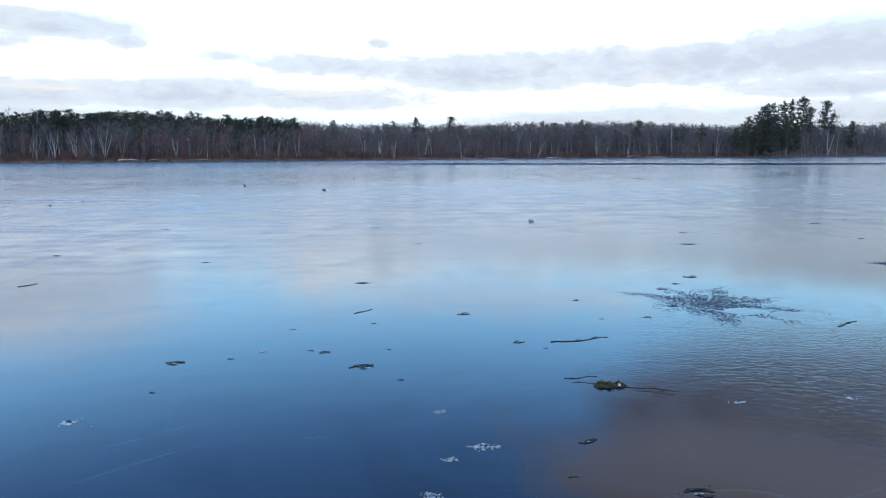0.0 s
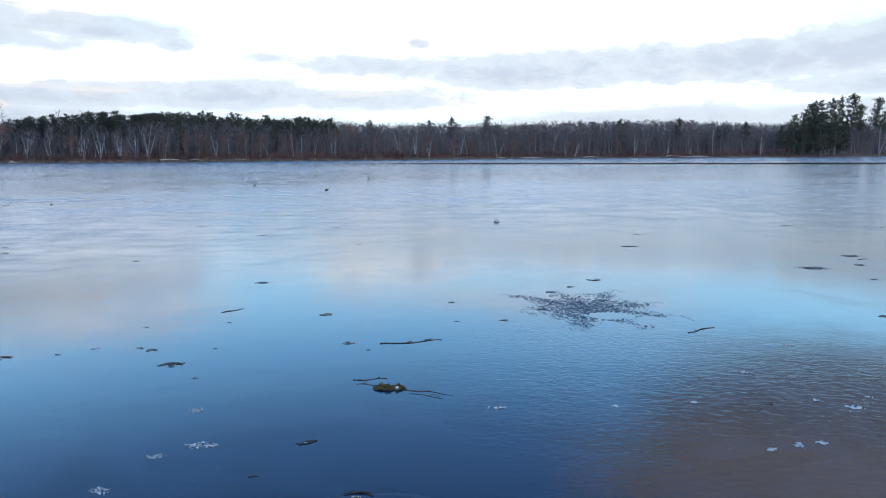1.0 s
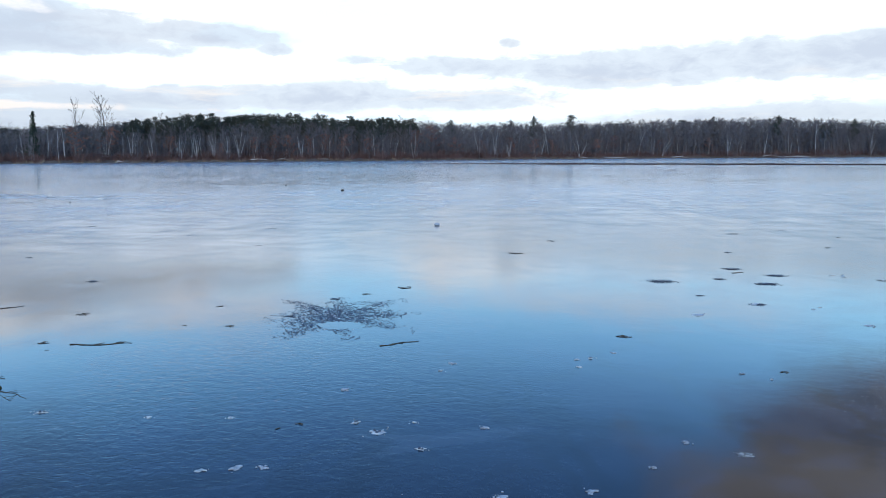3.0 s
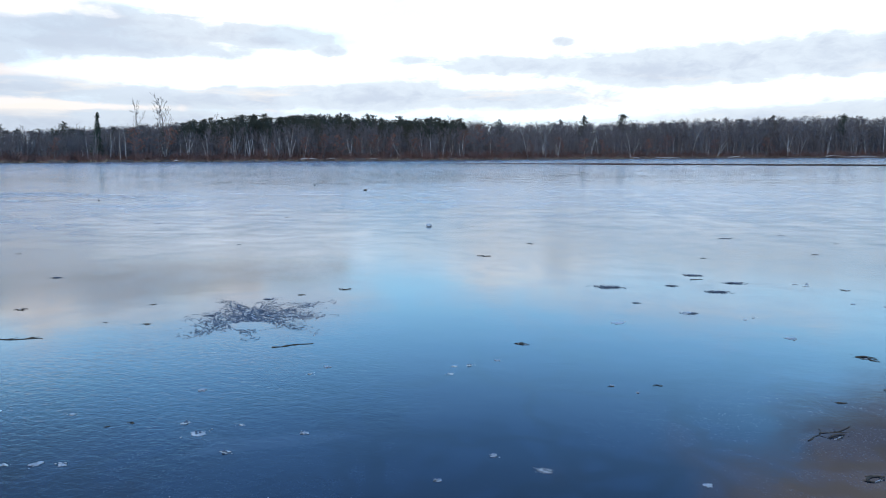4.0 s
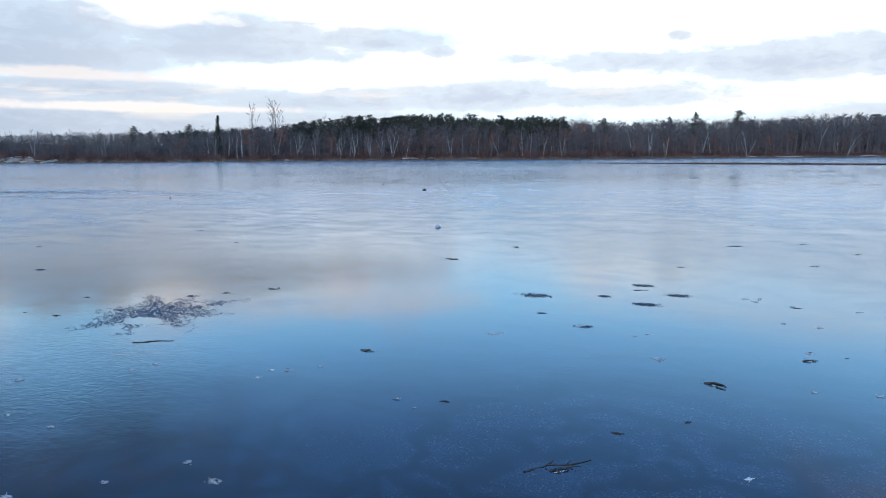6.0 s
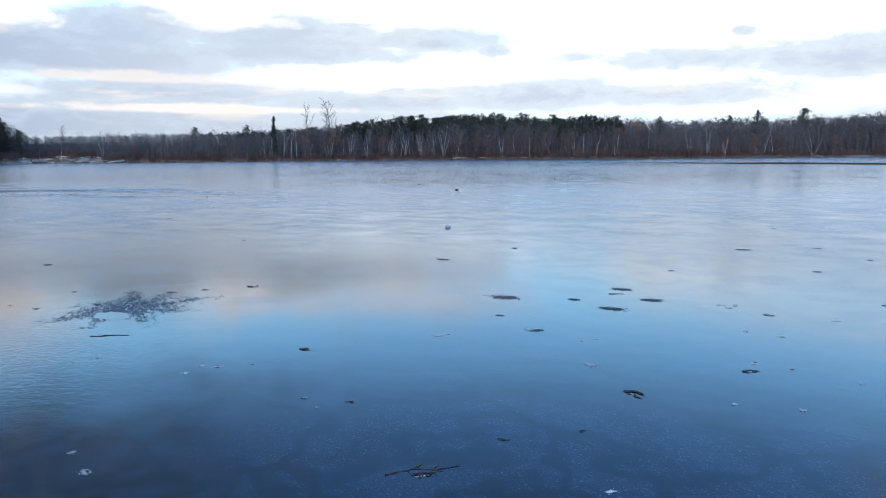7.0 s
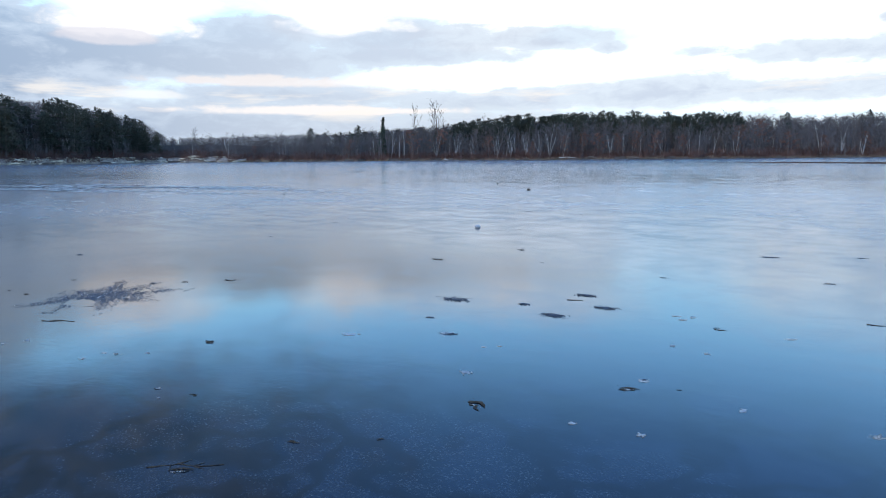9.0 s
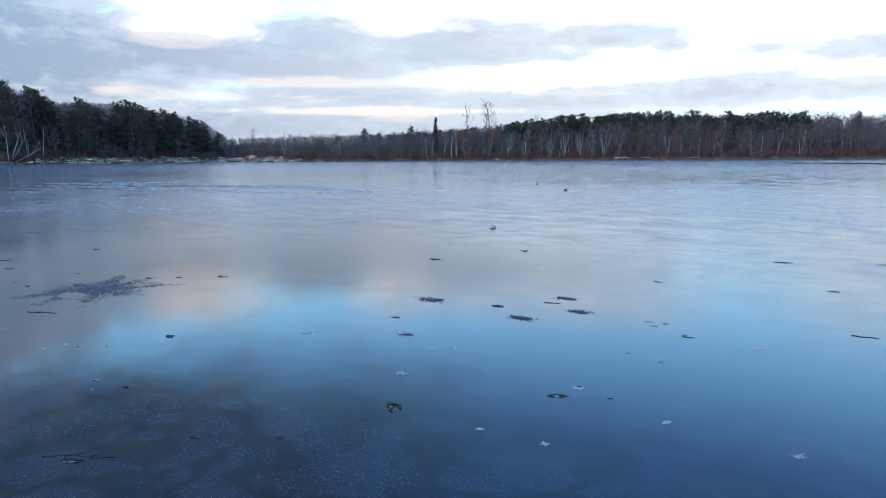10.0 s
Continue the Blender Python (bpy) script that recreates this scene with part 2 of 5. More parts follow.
def make_ice():
    mat, g, bsdf = material("lake_ice")
    at = g.node("ShaderNodeNewGeometry").outputs["Position"]
    sep = g.node("ShaderNodeSeparateXYZ")
    g.put(sep.inputs[0], at)
    x, y = sep.outputs[0], sep.outputs[1]
    # slow cloudiness of the ice, cracks of frozen-in streaks, white grains of trapped air
    slow = g.noise(at, 0.35, 4.0, 0.6, 0.4)
    streak = g.noise(g.xyz(g.mul(x, 0.5), g.mul(y, 2.2), 0.0), 0.8, 5.0, 0.6, 1.2)
    patch = g.noise(at, 0.75, 5.0, 0.65, 0.6)
    grain = g.noise(at, 70.0, 3.0, 0.7)
    where = g.noise(at, 0.5, 3.0, 0.6)
    frosted = g.span(g.add(near_bay(g, x, y), g.mul(g.noise(at, 1.3, 3.0), 0.8)), 1.7, 0.9)
    milky = g.mul(g.span(grain, 0.50, 0.68), g.math("MAXIMUM", g.mul(g.span(where, 0.46, 0.66), 0.35), frosted))
    base = g.mix(slow, ICE_DARK, ICE_LIGHT)
    swirl = g.noise(at, 1.1, 5.0, 0.6, 1.6)
    base = g.mix(g.mul(g.span(streak, 0.56, 0.74), 0.45), base, (0.034, 0.050, 0.070))
    base = g.mix(g.mul(g.span(swirl, 0.52, 0.40), 0.6), base, (0.003, 0.005, 0.009))
    milky = g.mul(milky, g.span(g.noise(at, 17.0, 3.0, 0.7), 0.36, 0.60))
    base = g.mix(g.mul(milky, 0.62), base, (0.125, 0.145, 0.15))
    vein = g.node("ShaderNodeTexVoronoi", feature="DISTANCE_TO_EDGE")
    warp = g.node("ShaderNodeVectorMath", operation="ADD")
    g.put(warp.inputs[0], at)
    wn = g.node("ShaderNodeTexNoise")
    g.put(wn.inputs["Vector"], at)
    wn.inputs["Scale"].default_value, wn.inputs["Detail"].default_value = 1.6, 3.0
    g.put(warp.inputs[1], wn.outputs[1])
    g.put(vein.inputs["Vector"], warp.outputs[0])
    vein.inputs["Scale"].default_value = 1.15
    veins = g.mul(g.span(vein.outputs["Distance"], 0.10, 0.01), g.span(near_bay(g, x, y), 2.4, 1.2))
    base = g.mix(g.mul(veins, 0.75), base, (0.002, 0.003, 0.005))
    # old cracks, healed, in long wandering lines
    crack_at = g.noise(g.xyz(g.add(g.mul(x, 0.30), g.mul(y, 0.22)), g.add(g.mul(y, 0.9), g.mul(x, -0.5)), 3.0), 0.55, 2.0, 0.5, 0.1)
    crack = g.mul(g.span(g.math("ABSOLUTE", g.math("SUBTRACT", crack_at, 0.5)), 0.005, 0.001), g.span(g.noise(at, 0.9, 3.0), 0.46, 0.62))
    base = g.mix(g.mul(crack, 0.12), base, (0.16, 0.19, 0.22))
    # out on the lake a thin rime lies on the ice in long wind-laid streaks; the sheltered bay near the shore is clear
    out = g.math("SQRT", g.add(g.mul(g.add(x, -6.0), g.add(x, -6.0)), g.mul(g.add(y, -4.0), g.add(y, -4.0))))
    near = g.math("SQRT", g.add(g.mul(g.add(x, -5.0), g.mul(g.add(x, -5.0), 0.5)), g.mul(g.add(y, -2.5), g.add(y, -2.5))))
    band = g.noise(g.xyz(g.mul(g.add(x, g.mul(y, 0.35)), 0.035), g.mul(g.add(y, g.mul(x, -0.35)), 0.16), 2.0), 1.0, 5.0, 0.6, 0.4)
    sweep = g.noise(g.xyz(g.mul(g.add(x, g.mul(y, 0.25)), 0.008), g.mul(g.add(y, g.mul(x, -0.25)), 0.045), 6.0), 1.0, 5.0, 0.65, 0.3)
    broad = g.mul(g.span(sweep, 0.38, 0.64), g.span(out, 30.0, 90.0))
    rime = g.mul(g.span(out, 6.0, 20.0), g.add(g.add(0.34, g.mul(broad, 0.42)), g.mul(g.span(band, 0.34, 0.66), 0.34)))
    # cover and blue tint grow with distance: far ice's bright sky reflection put into colour
    base = g.mix(g.mul(g.mul(rime, g.span(out, 50.0, 150.0, 1.0, 1.7)), RIME_GLOW_COVER), base, (0.60, 0.70, 0.84))
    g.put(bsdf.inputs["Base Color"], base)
    rough = g.mul(g.span(out, 20.0, 90.0, 1.0, 0.86), g.add(g.add(ICE_ROUGH, g.mul(g.span(near, 2.0, 11.0), g.span(out, 14.0, 38.0, 0.105, 0.055))), g.add(g.mul(rime, RIME_ROUGH), g.add(g.mul(g.span(swirl, 0.38, 0.66), 0.045), g.mul(g.math("MULTIPLY", g.span(patch, 0.40, 0.66), g.span(out, 4.0, 16.0)), 0.075)))))
    lines = g.noise(g.xyz(g.mul(x, 0.35), g.mul(y, 3.0), 8.0), 1.0, 4.0, 0.6, 0.6)
    lines = g.add(g.mul(lines, 0.6), g.mul(g.noise(g.xyz(g.mul(x, 0.08), g.mul(y, 0.7), 8.0), 1.0, 4.0, 0.6, 0.4), 0.4))
    rough = g.mul(rough, g.math("ADD", 1.0, g.mul(g.span(out, 6.0, 12.0), g.span(lines, 0.38, 0.62, -0.15, 0.12))))
    g.put(bsdf.inputs["Roughness"], rough)
    bsdf.inputs["IOR"].default_value = 1.31
    # wind ripples frozen into the surface, in drifts, and a faint general waviness
    rip = g.noise(g.xyz(g.mul(x, 15.0), g.mul(y, 22.0), 0.0), 1.0, 4.0, 0.58, 0.9)
    # the strongest ripples lie in one drift a few metres off the shore
    rx, ry = g.mul(g.add(x, -2.9), 0.48), g.mul(g.add(y, -3.9), 0.44)
    field = g.span(g.add(g.math("SQRT", g.add(g.mul(rx, rx), g.mul(ry, ry))), g.mul(g.noise(at, 0.9, 3.0), 0.8)), 1.5, 0.8)
    drift = g.math("MAXIMUM", g.mul(g.span(g.noise(at, 0.28, 3.0, 0.55), 0.46, 0.70), 0.14), field)
    wave = g.noise(g.xyz(g.mul(x, 1.0), g.mul(y, 1.6), 9.0), 1.4, 3.0, 0.5)
    wrinkle = g.noise(g.xyz(g.mul(x, 4.0), g.mul(y, 7.0), 5.0), 1.0, 4.0, 0.6, 1.8)
    crease = g.span(g.math("ABSOLUTE", g.math("SUBTRACT", wrinkle, 0.5)), 0.16, 0.0)      # small sharp creases
    fine = g.noise(at, 30.0, 2.0, 0.5)
    h = g.add(g.mul(g.mul(rip, g.add(drift, 0.08)), 0.0024), g.add(g.add(g.mul(wave, 0.0022), g.mul(g.mul(crease, g.span(swirl, 0.54, 0.68)), 0.00022)), g.mul(fine, 0.0002)))
    h = g.add(h, g.mul(g.mul(lines, g.span(out, 5.0, 12.0)), 0.0016))
    h = g.mul(h, g.span(out, 15.0, 80.0, 1.0, 0.12))        # wind-polished flat farther out
    bump(g, bsdf, h, 0.6, 1.0)
    return mat


ICE_DARK, ICE_LIGHT, ICE_ROUGH = (0.005, 0.012, 0.026), (0.011, 0.021, 0.039), 0.052
RIME_GLOW_COVER, RIME_ROUGH = 0.23, 0.055
M_ICE = make_ice()


def make_water():
    mat, g, bsdf = material("open_water")
    bsdf.inputs["Base Color"].default_value = (0.006, 0.008, 0.012, 1)
    bsdf.inputs["Roughness"].default_value = 0.02
    bsdf.inputs["IOR"].default_value = 1.33
    at = g.node("ShaderNodeNewGeometry").outputs["Position"]
    bump(g, bsdf, g.noise(at, 6.0, 2.0), 0.05, 0.01)
    return mat


M_WATER = make_water()


def make_melt():
    mat, g, bsdf = material("rippled_meltwater")
    at = g.node("ShaderNodeNewGeometry").outputs["Position"]
    n = g.noise(at, 0.8, 4.0)
    g.put(bsdf.inputs["Base Color"], g.mix(n, (0.14, 0.19, 0.24), (0.30, 0.36, 0.42)))
    g.put(bsdf.inputs["Alpha"], g.span(g.noise(at, 1.7, 5.0, 0.65), 0.36, 0.60, 0.0, 0.9))
    bsdf.inputs["Roughness"].default_value = 0.30
    bsdf.inputs["IOR"].default_value = 1.33
    bump(g, bsdf, g.noise(at, 3.0, 3.0), 0.5, 0.02)
    return mat


M_MELT = make_melt()
M_GROUND = plain("leaf_litter_ground", (0.055, 0.038, 0.028), (0.13, 0.092, 0.065), 0.8, 0.95, 6.0, 0.5, 0.05)
M_SAND = plain("pale_bank_sand", (0.16, 0.125, 0.095), (0.38, 0.32, 0.26), 0.9, 0.95, 7.0, 0.5, 0.05)
M_ROCK = plain("bank_rock", (0.24, 0.185, 0.125), (0.86, 0.74, 0.55), 1.1, 0.9, 7.0, 0.6, 0.05, 0.8)
M_DARKROCK = plain("dark_boulder", (0.05, 0.055, 0.05), (0.14, 0.15, 0.13), 1.0, 0.85, 6.0, 0.6, 0.06)
M_BARK = plain("grey_bark", (0.06, 0.048, 0.043), (0.16, 0.135, 0.125), 1.4, 0.9, 9.0, 0.4, 0.03, 0.6)
M_TWIG = plain("bare_twigs", (0.058, 0.050, 0.050), (0.132, 0.114, 0.112), 0.35, 0.9, 2.0, 0, 0, 0.9)
M_BIRCH = plain("pale_birch_bark", (0.22, 0.20, 0.19), (0.58, 0.55, 0.52), 2.2, 0.8, 9.0, 0.3, 0.02, 0.6)
M_NEEDLE = plain("pine_needles", (0.027, 0.033, 0.023), (0.062, 0.066, 0.046), 0.5, 0.8, 3.0, 0, 0, 0.7)
M_SPRUCE = plain("dark_spruce_needles", (0.014, 0.026, 0.017), (0.036, 0.055, 0.032), 0.7, 0.8, 3.0, 0, 0)
M_RUST = plain("withered_oak_leaves", (0.13, 0.058, 0.040), (0.25, 0.108, 0.070), 0.7, 0.85, 3.0, 0, 0, 0.6)
M_SHRUB = plain("red_brown_stems", (0.070, 0.037, 0.031), (0.145, 0.078, 0.062), 0.5, 0.9, 3.0, 0, 0, 0.9)
M_GRASS = plain("dead_tan_grass", (0.14, 0.10, 0.065), (0.32, 0.25, 0.165), 0.8, 0.9, 4.0, 0, 0)
M_DRIFT = plain("bleached_driftwood", (0.32, 0.28, 0.25), (0.58, 0.53, 0.48), 1.4, 0.85, 9.0, 0.4, 0.03)
M_LEAF = plain("wet_dead_leaf", (0.012, 0.009, 0.007), (0.085, 0.070, 0.052), 34.0, 0.8, 160.0, 0.4, 0.002, 0.0, 0.12)
M_WEED = plain("olive_pond_weed", (0.014, 0.013, 0.006), (0.075, 0.065, 0.028), 28.0, 0.85, 150.0, 0.4, 0.002, 0.5, 0.15)
M_RIM = plain("white_melt_rim_ice", (0.20, 0.21, 0.21), (0.56, 0.57, 0.55), 30.0, 0.45, 150.0, 0.5, 0.002)
M_FROST = plain("pale_frost_ice", (0.17, 0.19, 0.21), (0.42, 0.45, 0.48), 22.0, 0.5, 120.0, 0.5, 0.002)
M_PITTED = plain("dark_pitted_ice", (0.014, 0.020, 0.032), (0.072, 0.092, 0.125), 18.0, 0.60, 120.0, 0.6, 0.003, 0.0, 0.15)

# ---- the lake and its shores ----
# shoreline: bearing (degrees, left positive), distance
SHORE = [(-180, 260), (-110, 300), (-60, 430), (-35, 420), (-29, 345), (-20, 304), (-10, 286), (0, 256), (6, 232), (12, 220),
         (18, 212), (25, 208), (32, 205), (41, 206), (48, 208), (54, 218), (61, 226), (65.5, 222), (69, 204), (74, 194),
         (77.5, 180), (100, 150), (140, 190), (180, 260)]
# height of the tree tops a dozen metres behind the waterline: bearing, metres
TOPS = [(-40, 20), (-36, 19.5), (-32, 17), (-26, 15.5), (-22, 14.8), (-17, 16.7), (-12, 16.6), (-8, 16), (-3.3, 14.9), (0, 14.2), (5, 13.4), (9.5, 13.2), (13.6, 14.0),
        (17.6, 14.5), (22, 15.1), (26.4, 15.0), (31.2, 14.5), (33.6, 13.4), (36, 12.7), (38, 11.6), (41, 10.8), (44, 10.2), (46, 9.5), (53, 9.4), (58, 8.7), (61.2, 8.2),
        (61.9, 10.4), (63.4, 14.8), (65.6, 17), (68, 18.4), (72, 19), (74, 18.5), (77, 21), (86, 22)]


def lookup(table, a):
    return float(np.interp(a, [r[0] for r in table], [r[1] for r in table]))


def shore(a):
    ragged = 1.6 * math.sin(a * 1.9) + 1.1 * math.sin(a * 4.7 + 1.0) + 0.6 * math.sin(a * 11.3)
    return lookup(SHORE, a) + ragged


def polar(a, d, z=0.0):
    return Vector((-d * math.sin(radians(a)), d * math.cos(radians(a)), z))


# height of the land by metres behind the waterline
RISE = [(-400, -3.0), (-20, -1.2), (-4, -0.5), (-1.0, -0.15), (0, 0.0), (0.8, 0.35), (3, 0.75), (10, 1.1), (30, 2.2), (60, 4.6), (110, 7.0), (200, 8.5), (400, 9.5), (4000, 14.0)]


def land(a, back):
    mound = 0.9 * min(max((back - 0.2) / 4.0, 0.0), 1.0) * min(max(min(a - 54.5, 76.0 - a) / 2.0, 0.0), 1.0)   # the stony bank
    hill = 7.0 * min(max((back - 45.0) / 70.0, 0.0), 1.0) * min(max((8.0 - a) / 12.0, 0.0), 1.0)                # higher ground behind the far woods
    return lookup(RISE, back) + mound + hill


def mesh_object(name, verts, faces, mat, parent=None, label="", smooth=False):
    me = bpy.data.meshes.new(name)
    me.from_pydata([tuple(v) for v in verts], [], faces)
    me.update()
    for m in (mat if isinstance(mat, (list, tuple)) else [mat]):
        me.materials.append(m)
    if smooth:
        me.shade_smooth()
    ob = new(name, me)
    if parent is not None:
        ob.parent = parent
    if label:
        ob["label"] = label
    return ob


def make_ground():
    offs = [-150, -20, -4, -1, 0, 0.8, 3, 10, 30, 60, 110, 200, 400, 1200, 3400]
    angs = np.arange(-180, 180, 1.0)
    verts, faces = [Vector((0, 0, -3))], []
    for a in angs:
        d = shore(a)
        for o in offs:
            wob = 0.25 * noise.noise(polar(a, d + o) * 0.11) if o > 0 else 0.0
            verts.append(polar(a, max(d + o, 20), land(a, o) + wob * min(1, max(o, 0) / 3)))
    n, k = len(angs), len(offs)
    for i in range(n):
        j = (i + 1) % n
        faces.append((0, 1 + j * k, 1 + i * k)[::-1])
        for r in range(k - 1):
            faces.append((1 + i * k + r, 1 + j * k + r, 1 + j * k + r + 1, 1 + i * k + r + 1)[::-1])
    ob = mesh_object("ground", verts, faces, [M_GROUND, M_SAND], smooth=True)
    for f in ob.data.polygons:
        c = f.center
        a, d = math.degrees(math.atan2(-c.x, c.y)), math.hypot(c.x, c.y)
        if 56 < a < 75 and -1 < d - shore(a) < 6:
            f.material_index = 1
    tagged(ob, "brown leaf-littered wooded ground round the frozen lake", "ground", kind="structure")


def make_ice_sheet():
    verts, faces = [Vector((0, 0, 0))], []
    angs = np.arange(-180, 180, 1.0)
    for a in angs:
        verts.append(polar(a, shore(a) + 0.35))
    n = len(angs)
    faces = [(0, 1 + i, 1 + (i + 1) % n) for i in range(n)]
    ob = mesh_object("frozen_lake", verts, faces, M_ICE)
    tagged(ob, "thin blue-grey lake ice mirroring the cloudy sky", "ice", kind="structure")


make_ground()
make_ice_sheet()


def open_lead():
    """A long narrow strip of open water far out in the ice."""
    pts = [(-30, 122), (-9, 116), (20, 106), (43, 97), (62, 92), (90, 88)]
    xs = np.arange(-30, 90, 2.0)
    up, down = [], []
    for x in xs:
        y = float(np.interp(x, [p[0] for p in pts], [p[1] for p in pts])) + 0.8 * noise.noise((x * 0.1, 0, 0))
        w = 17.0 * min(1.0, (x + 30) / 30, (90 - x) / 40) * (1 + 0.3 * noise.noise((x * 0.13, 5, 0)))
        up.append((x, y + w / 2, 0.004))
        down.append((x, y - w / 2, 0.004))
    n = len(xs)
    faces = [(i, n + i, n + i + 1, i + 1) for i in range(n - 1)]
    ob = mesh_object("open_water", up + down, faces, M_WATER)
    tagged(ob, "narrow dark strip of open water in the ice", "water", kind="structure")


open_lead()


def meltwater():
    """Streaks of wind-rippled meltwater lying on the ice."""
    r = random.Random(3)
    verts, faces = [], []
    for x0, y0, long, wide in ((-34, 14.5, 19, 1.6), (-31, 12.6, 10, 1.2), (-27, 17.0, 13, 1.0), (-24, 14.6, 8, 1.4), (-20, 18.6, 9, 0.7), (-17, 16.6, 5, 0.6), (-33, 17.6, 7, 0.8),
                               (-14, 19.5, 4, 0.4), (-22, 20.5, 6, 0.5), (-29, 15.6, 12, 0.9)):
        base, n, ph = len(verts), 30, r.uniform(0, 50)
        for k in range(n):
            u = k / (n - 1)
            w = wide * math.sin(math.pi * (0.02 + 0.96 * u)) ** 0.7
            mid = 0.5 * noise.noise((u * 4 + ph, 1, 0))
            for side in (-1, 1):
                e = side * w * (0.6 + 0.9 * abs(noise.noise((u * 11 + ph, side * 3.0, 4)))) + mid
                verts.append((x0 + long * u * 0.9 - e * 0.4, y0 + long * u * 0.40 + e, 0.004 + 0.0005 * (base % 7)))
        for k in range(n - 1):
            i = base + 2 * k
            faces.append((i, i + 1, i + 3, i + 2))
    ob = mesh_object("meltwater", verts, faces, M_MELT)
    tagged(ob, "pale blue streaks of rippled meltwater on the ice", "water", kind="structure")


meltwater()

# ---- trees and shrubs ----
class Soup:
    """Verts and faces of one mesh in the making."""

    def __init__(self):
        self.v, self.f = [], []

    def tube(self, pts, radii, sides=3):
        """A tapering tube through the points."""
        start = len(self.v)
        for k, (p, r) in enumerate(zip(pts, radii)):
            way = (pts[min(k + 1, len(pts) - 1)] - pts[max(k - 1, 0)]).normalized()
            a = way.orthogonal().normalized()
            b = way.cross(a)
            for s in range(sides):
                t = 2 * math.pi * s / sides
                self.v.append(p + (a * math.cos(t) + b * math.sin(t)) * r)
        for k in range(len(pts) - 1):
            for s in range(sides):
                i, j = start + k * sides + s, start + k * sides + (s + 1) % sides
                self.f.append((i, j, j + sides, i + sides))

    def tri(self, a, b, c):
        n = len(self.v)
        self.v += [a, b, c]
        self.f.append((n, n + 1, n + 2))

    def sliver(self, p, q, width):
        """A fine twig: one thin pointed blade."""
        side = (q - p).orthogonal().normalized() * width
        self.tri(p - side, p + side, q)

    def tuft(self, rng, at, size, count, out=None, flat=0.7):
        """A spray of pointed blades round a point."""
        for _ in range(count):
            d = Vector((rng.gauss(0, 1), rng.gauss(0, 1), rng.gauss(0, 1) * flat + 0.25))
            if out is not None:
                d += out * 0.8
            d = d.normalized() * size * rng.uniform(0.6, 1.15)
            side = d.orthogonal().normalized() * size * rng.uniform(0.22, 0.38)
            side = Matrix.Rotation(rng.uniform(0, 6.3), 3, d.normalized()) @ side
            self.tri(at - side * 0.6, at + side * 0.6 + d * 0.35, at + d)


def bent(rng, p, way, length, n, wander, lift=0.0):
    """Points along a branch that wanders and bends up by lift."""
    pts, d = [p.copy()], way.normalized()
    for _ in range(n):
        d = (d + Vector((rng.gauss(0, wander), rng.gauss(0, wander), rng.gauss(0, wander) + lift))).normalized()
        pts.append(pts[-1] + d * (length / n))
    return pts


def at_share(pts, s):
    k = min(int(s * (len(pts) - 1)), len(pts) - 2)
    return pts[k].lerp(pts[k + 1], s * (len(pts) - 1) - k)


def bare_meshes(seed, high, girth, first=0.3, limbs=15, subs=4, twigs=4, spread=0.33, lean=0.04, stems=1, thin=1.0):
    """Trunk and crown of a leafless broadleaf tree."""
    rng = random.Random(seed)
    trunk, crown = Soup(), Soup()
    for stem in range(stems):
        h = high * (1 if stem == 0 else rng.uniform(0.7, 0.95))
        turn = rng.uniform(0, 6.3)
        tilt = lean if stems == 1 else rng.uniform(0.5, 1.3) * max(lean, 0.16)
        way = Vector((math.cos(turn) * tilt, math.sin(turn) * tilt, 1))
        foot = Vector((rng.uniform(-0.3, 0.3), rng.uniform(-0.3, 0.3), -0.3)) * (stems > 1) + Vector((0, 0, -0.2))
        pts = bent(rng, foot, way, h, 7, 0.05, 0.01)
        trunk.tube(pts, [girth * (1 - 0.88 * (k / 7) ** 0.9) + 0.012 for k in range(8)], 6)
        for k in range(limbs):
            s = first + (1 - first) * (k + rng.random()) / limbs
            p = at_share(pts, min(s, 0.98))
            a = k * 2.4 + rng.uniform(-0.5, 0.5)
            up = 0.45 + 0.9 * s + rng.uniform(-0.25, 0.3)
            ln = h * spread * (1.15 - 0.75 * s) * rng.uniform(0.7, 1.2)
            limb = bent(rng, p, Vector((math.cos(a), math.sin(a), up)), ln, 3, 0.16, 0.10)
            r = girth * 0.25 * (1.15 - s) + 0.016
            crown.tube(limb, [r, r * 0.75, r * 0.5, r * 0.22], 3)
            for j in range(subs):
                q = at_share(limb, 0.25 + 0.75 * (j + rng.random()) / subs * 0.98)
                d = (limb[-1] - limb[0]).normalized() + Vector((rng.gauss(0, 0.5), rng.gauss(0, 0.5), rng.gauss(0.25, 0.4)))
                sub = bent(rng, q, d, ln * rng.uniform(0.3, 0.55), 2, 0.2, 0.12)
                crown.tube(sub, [0.026 * thin, 0.020 * thin, 0.012 * thin], 3)
                for _ in range(twigs):
                    w = at_share(sub, rng.uniform(0.15, 0.97))
                    d2 = (sub[-1] - sub[0]).normalized() + Vector((rng.gauss(0, 0.6), rng.gauss(0, 0.6), rng.gauss(0.3, 0.5)))
                    end = w + d2.normalized() * ln * rng.uniform(0.14, 0.28)
                    crown.sliver(w, end, 0.019 * thin)
    return trunk, crown


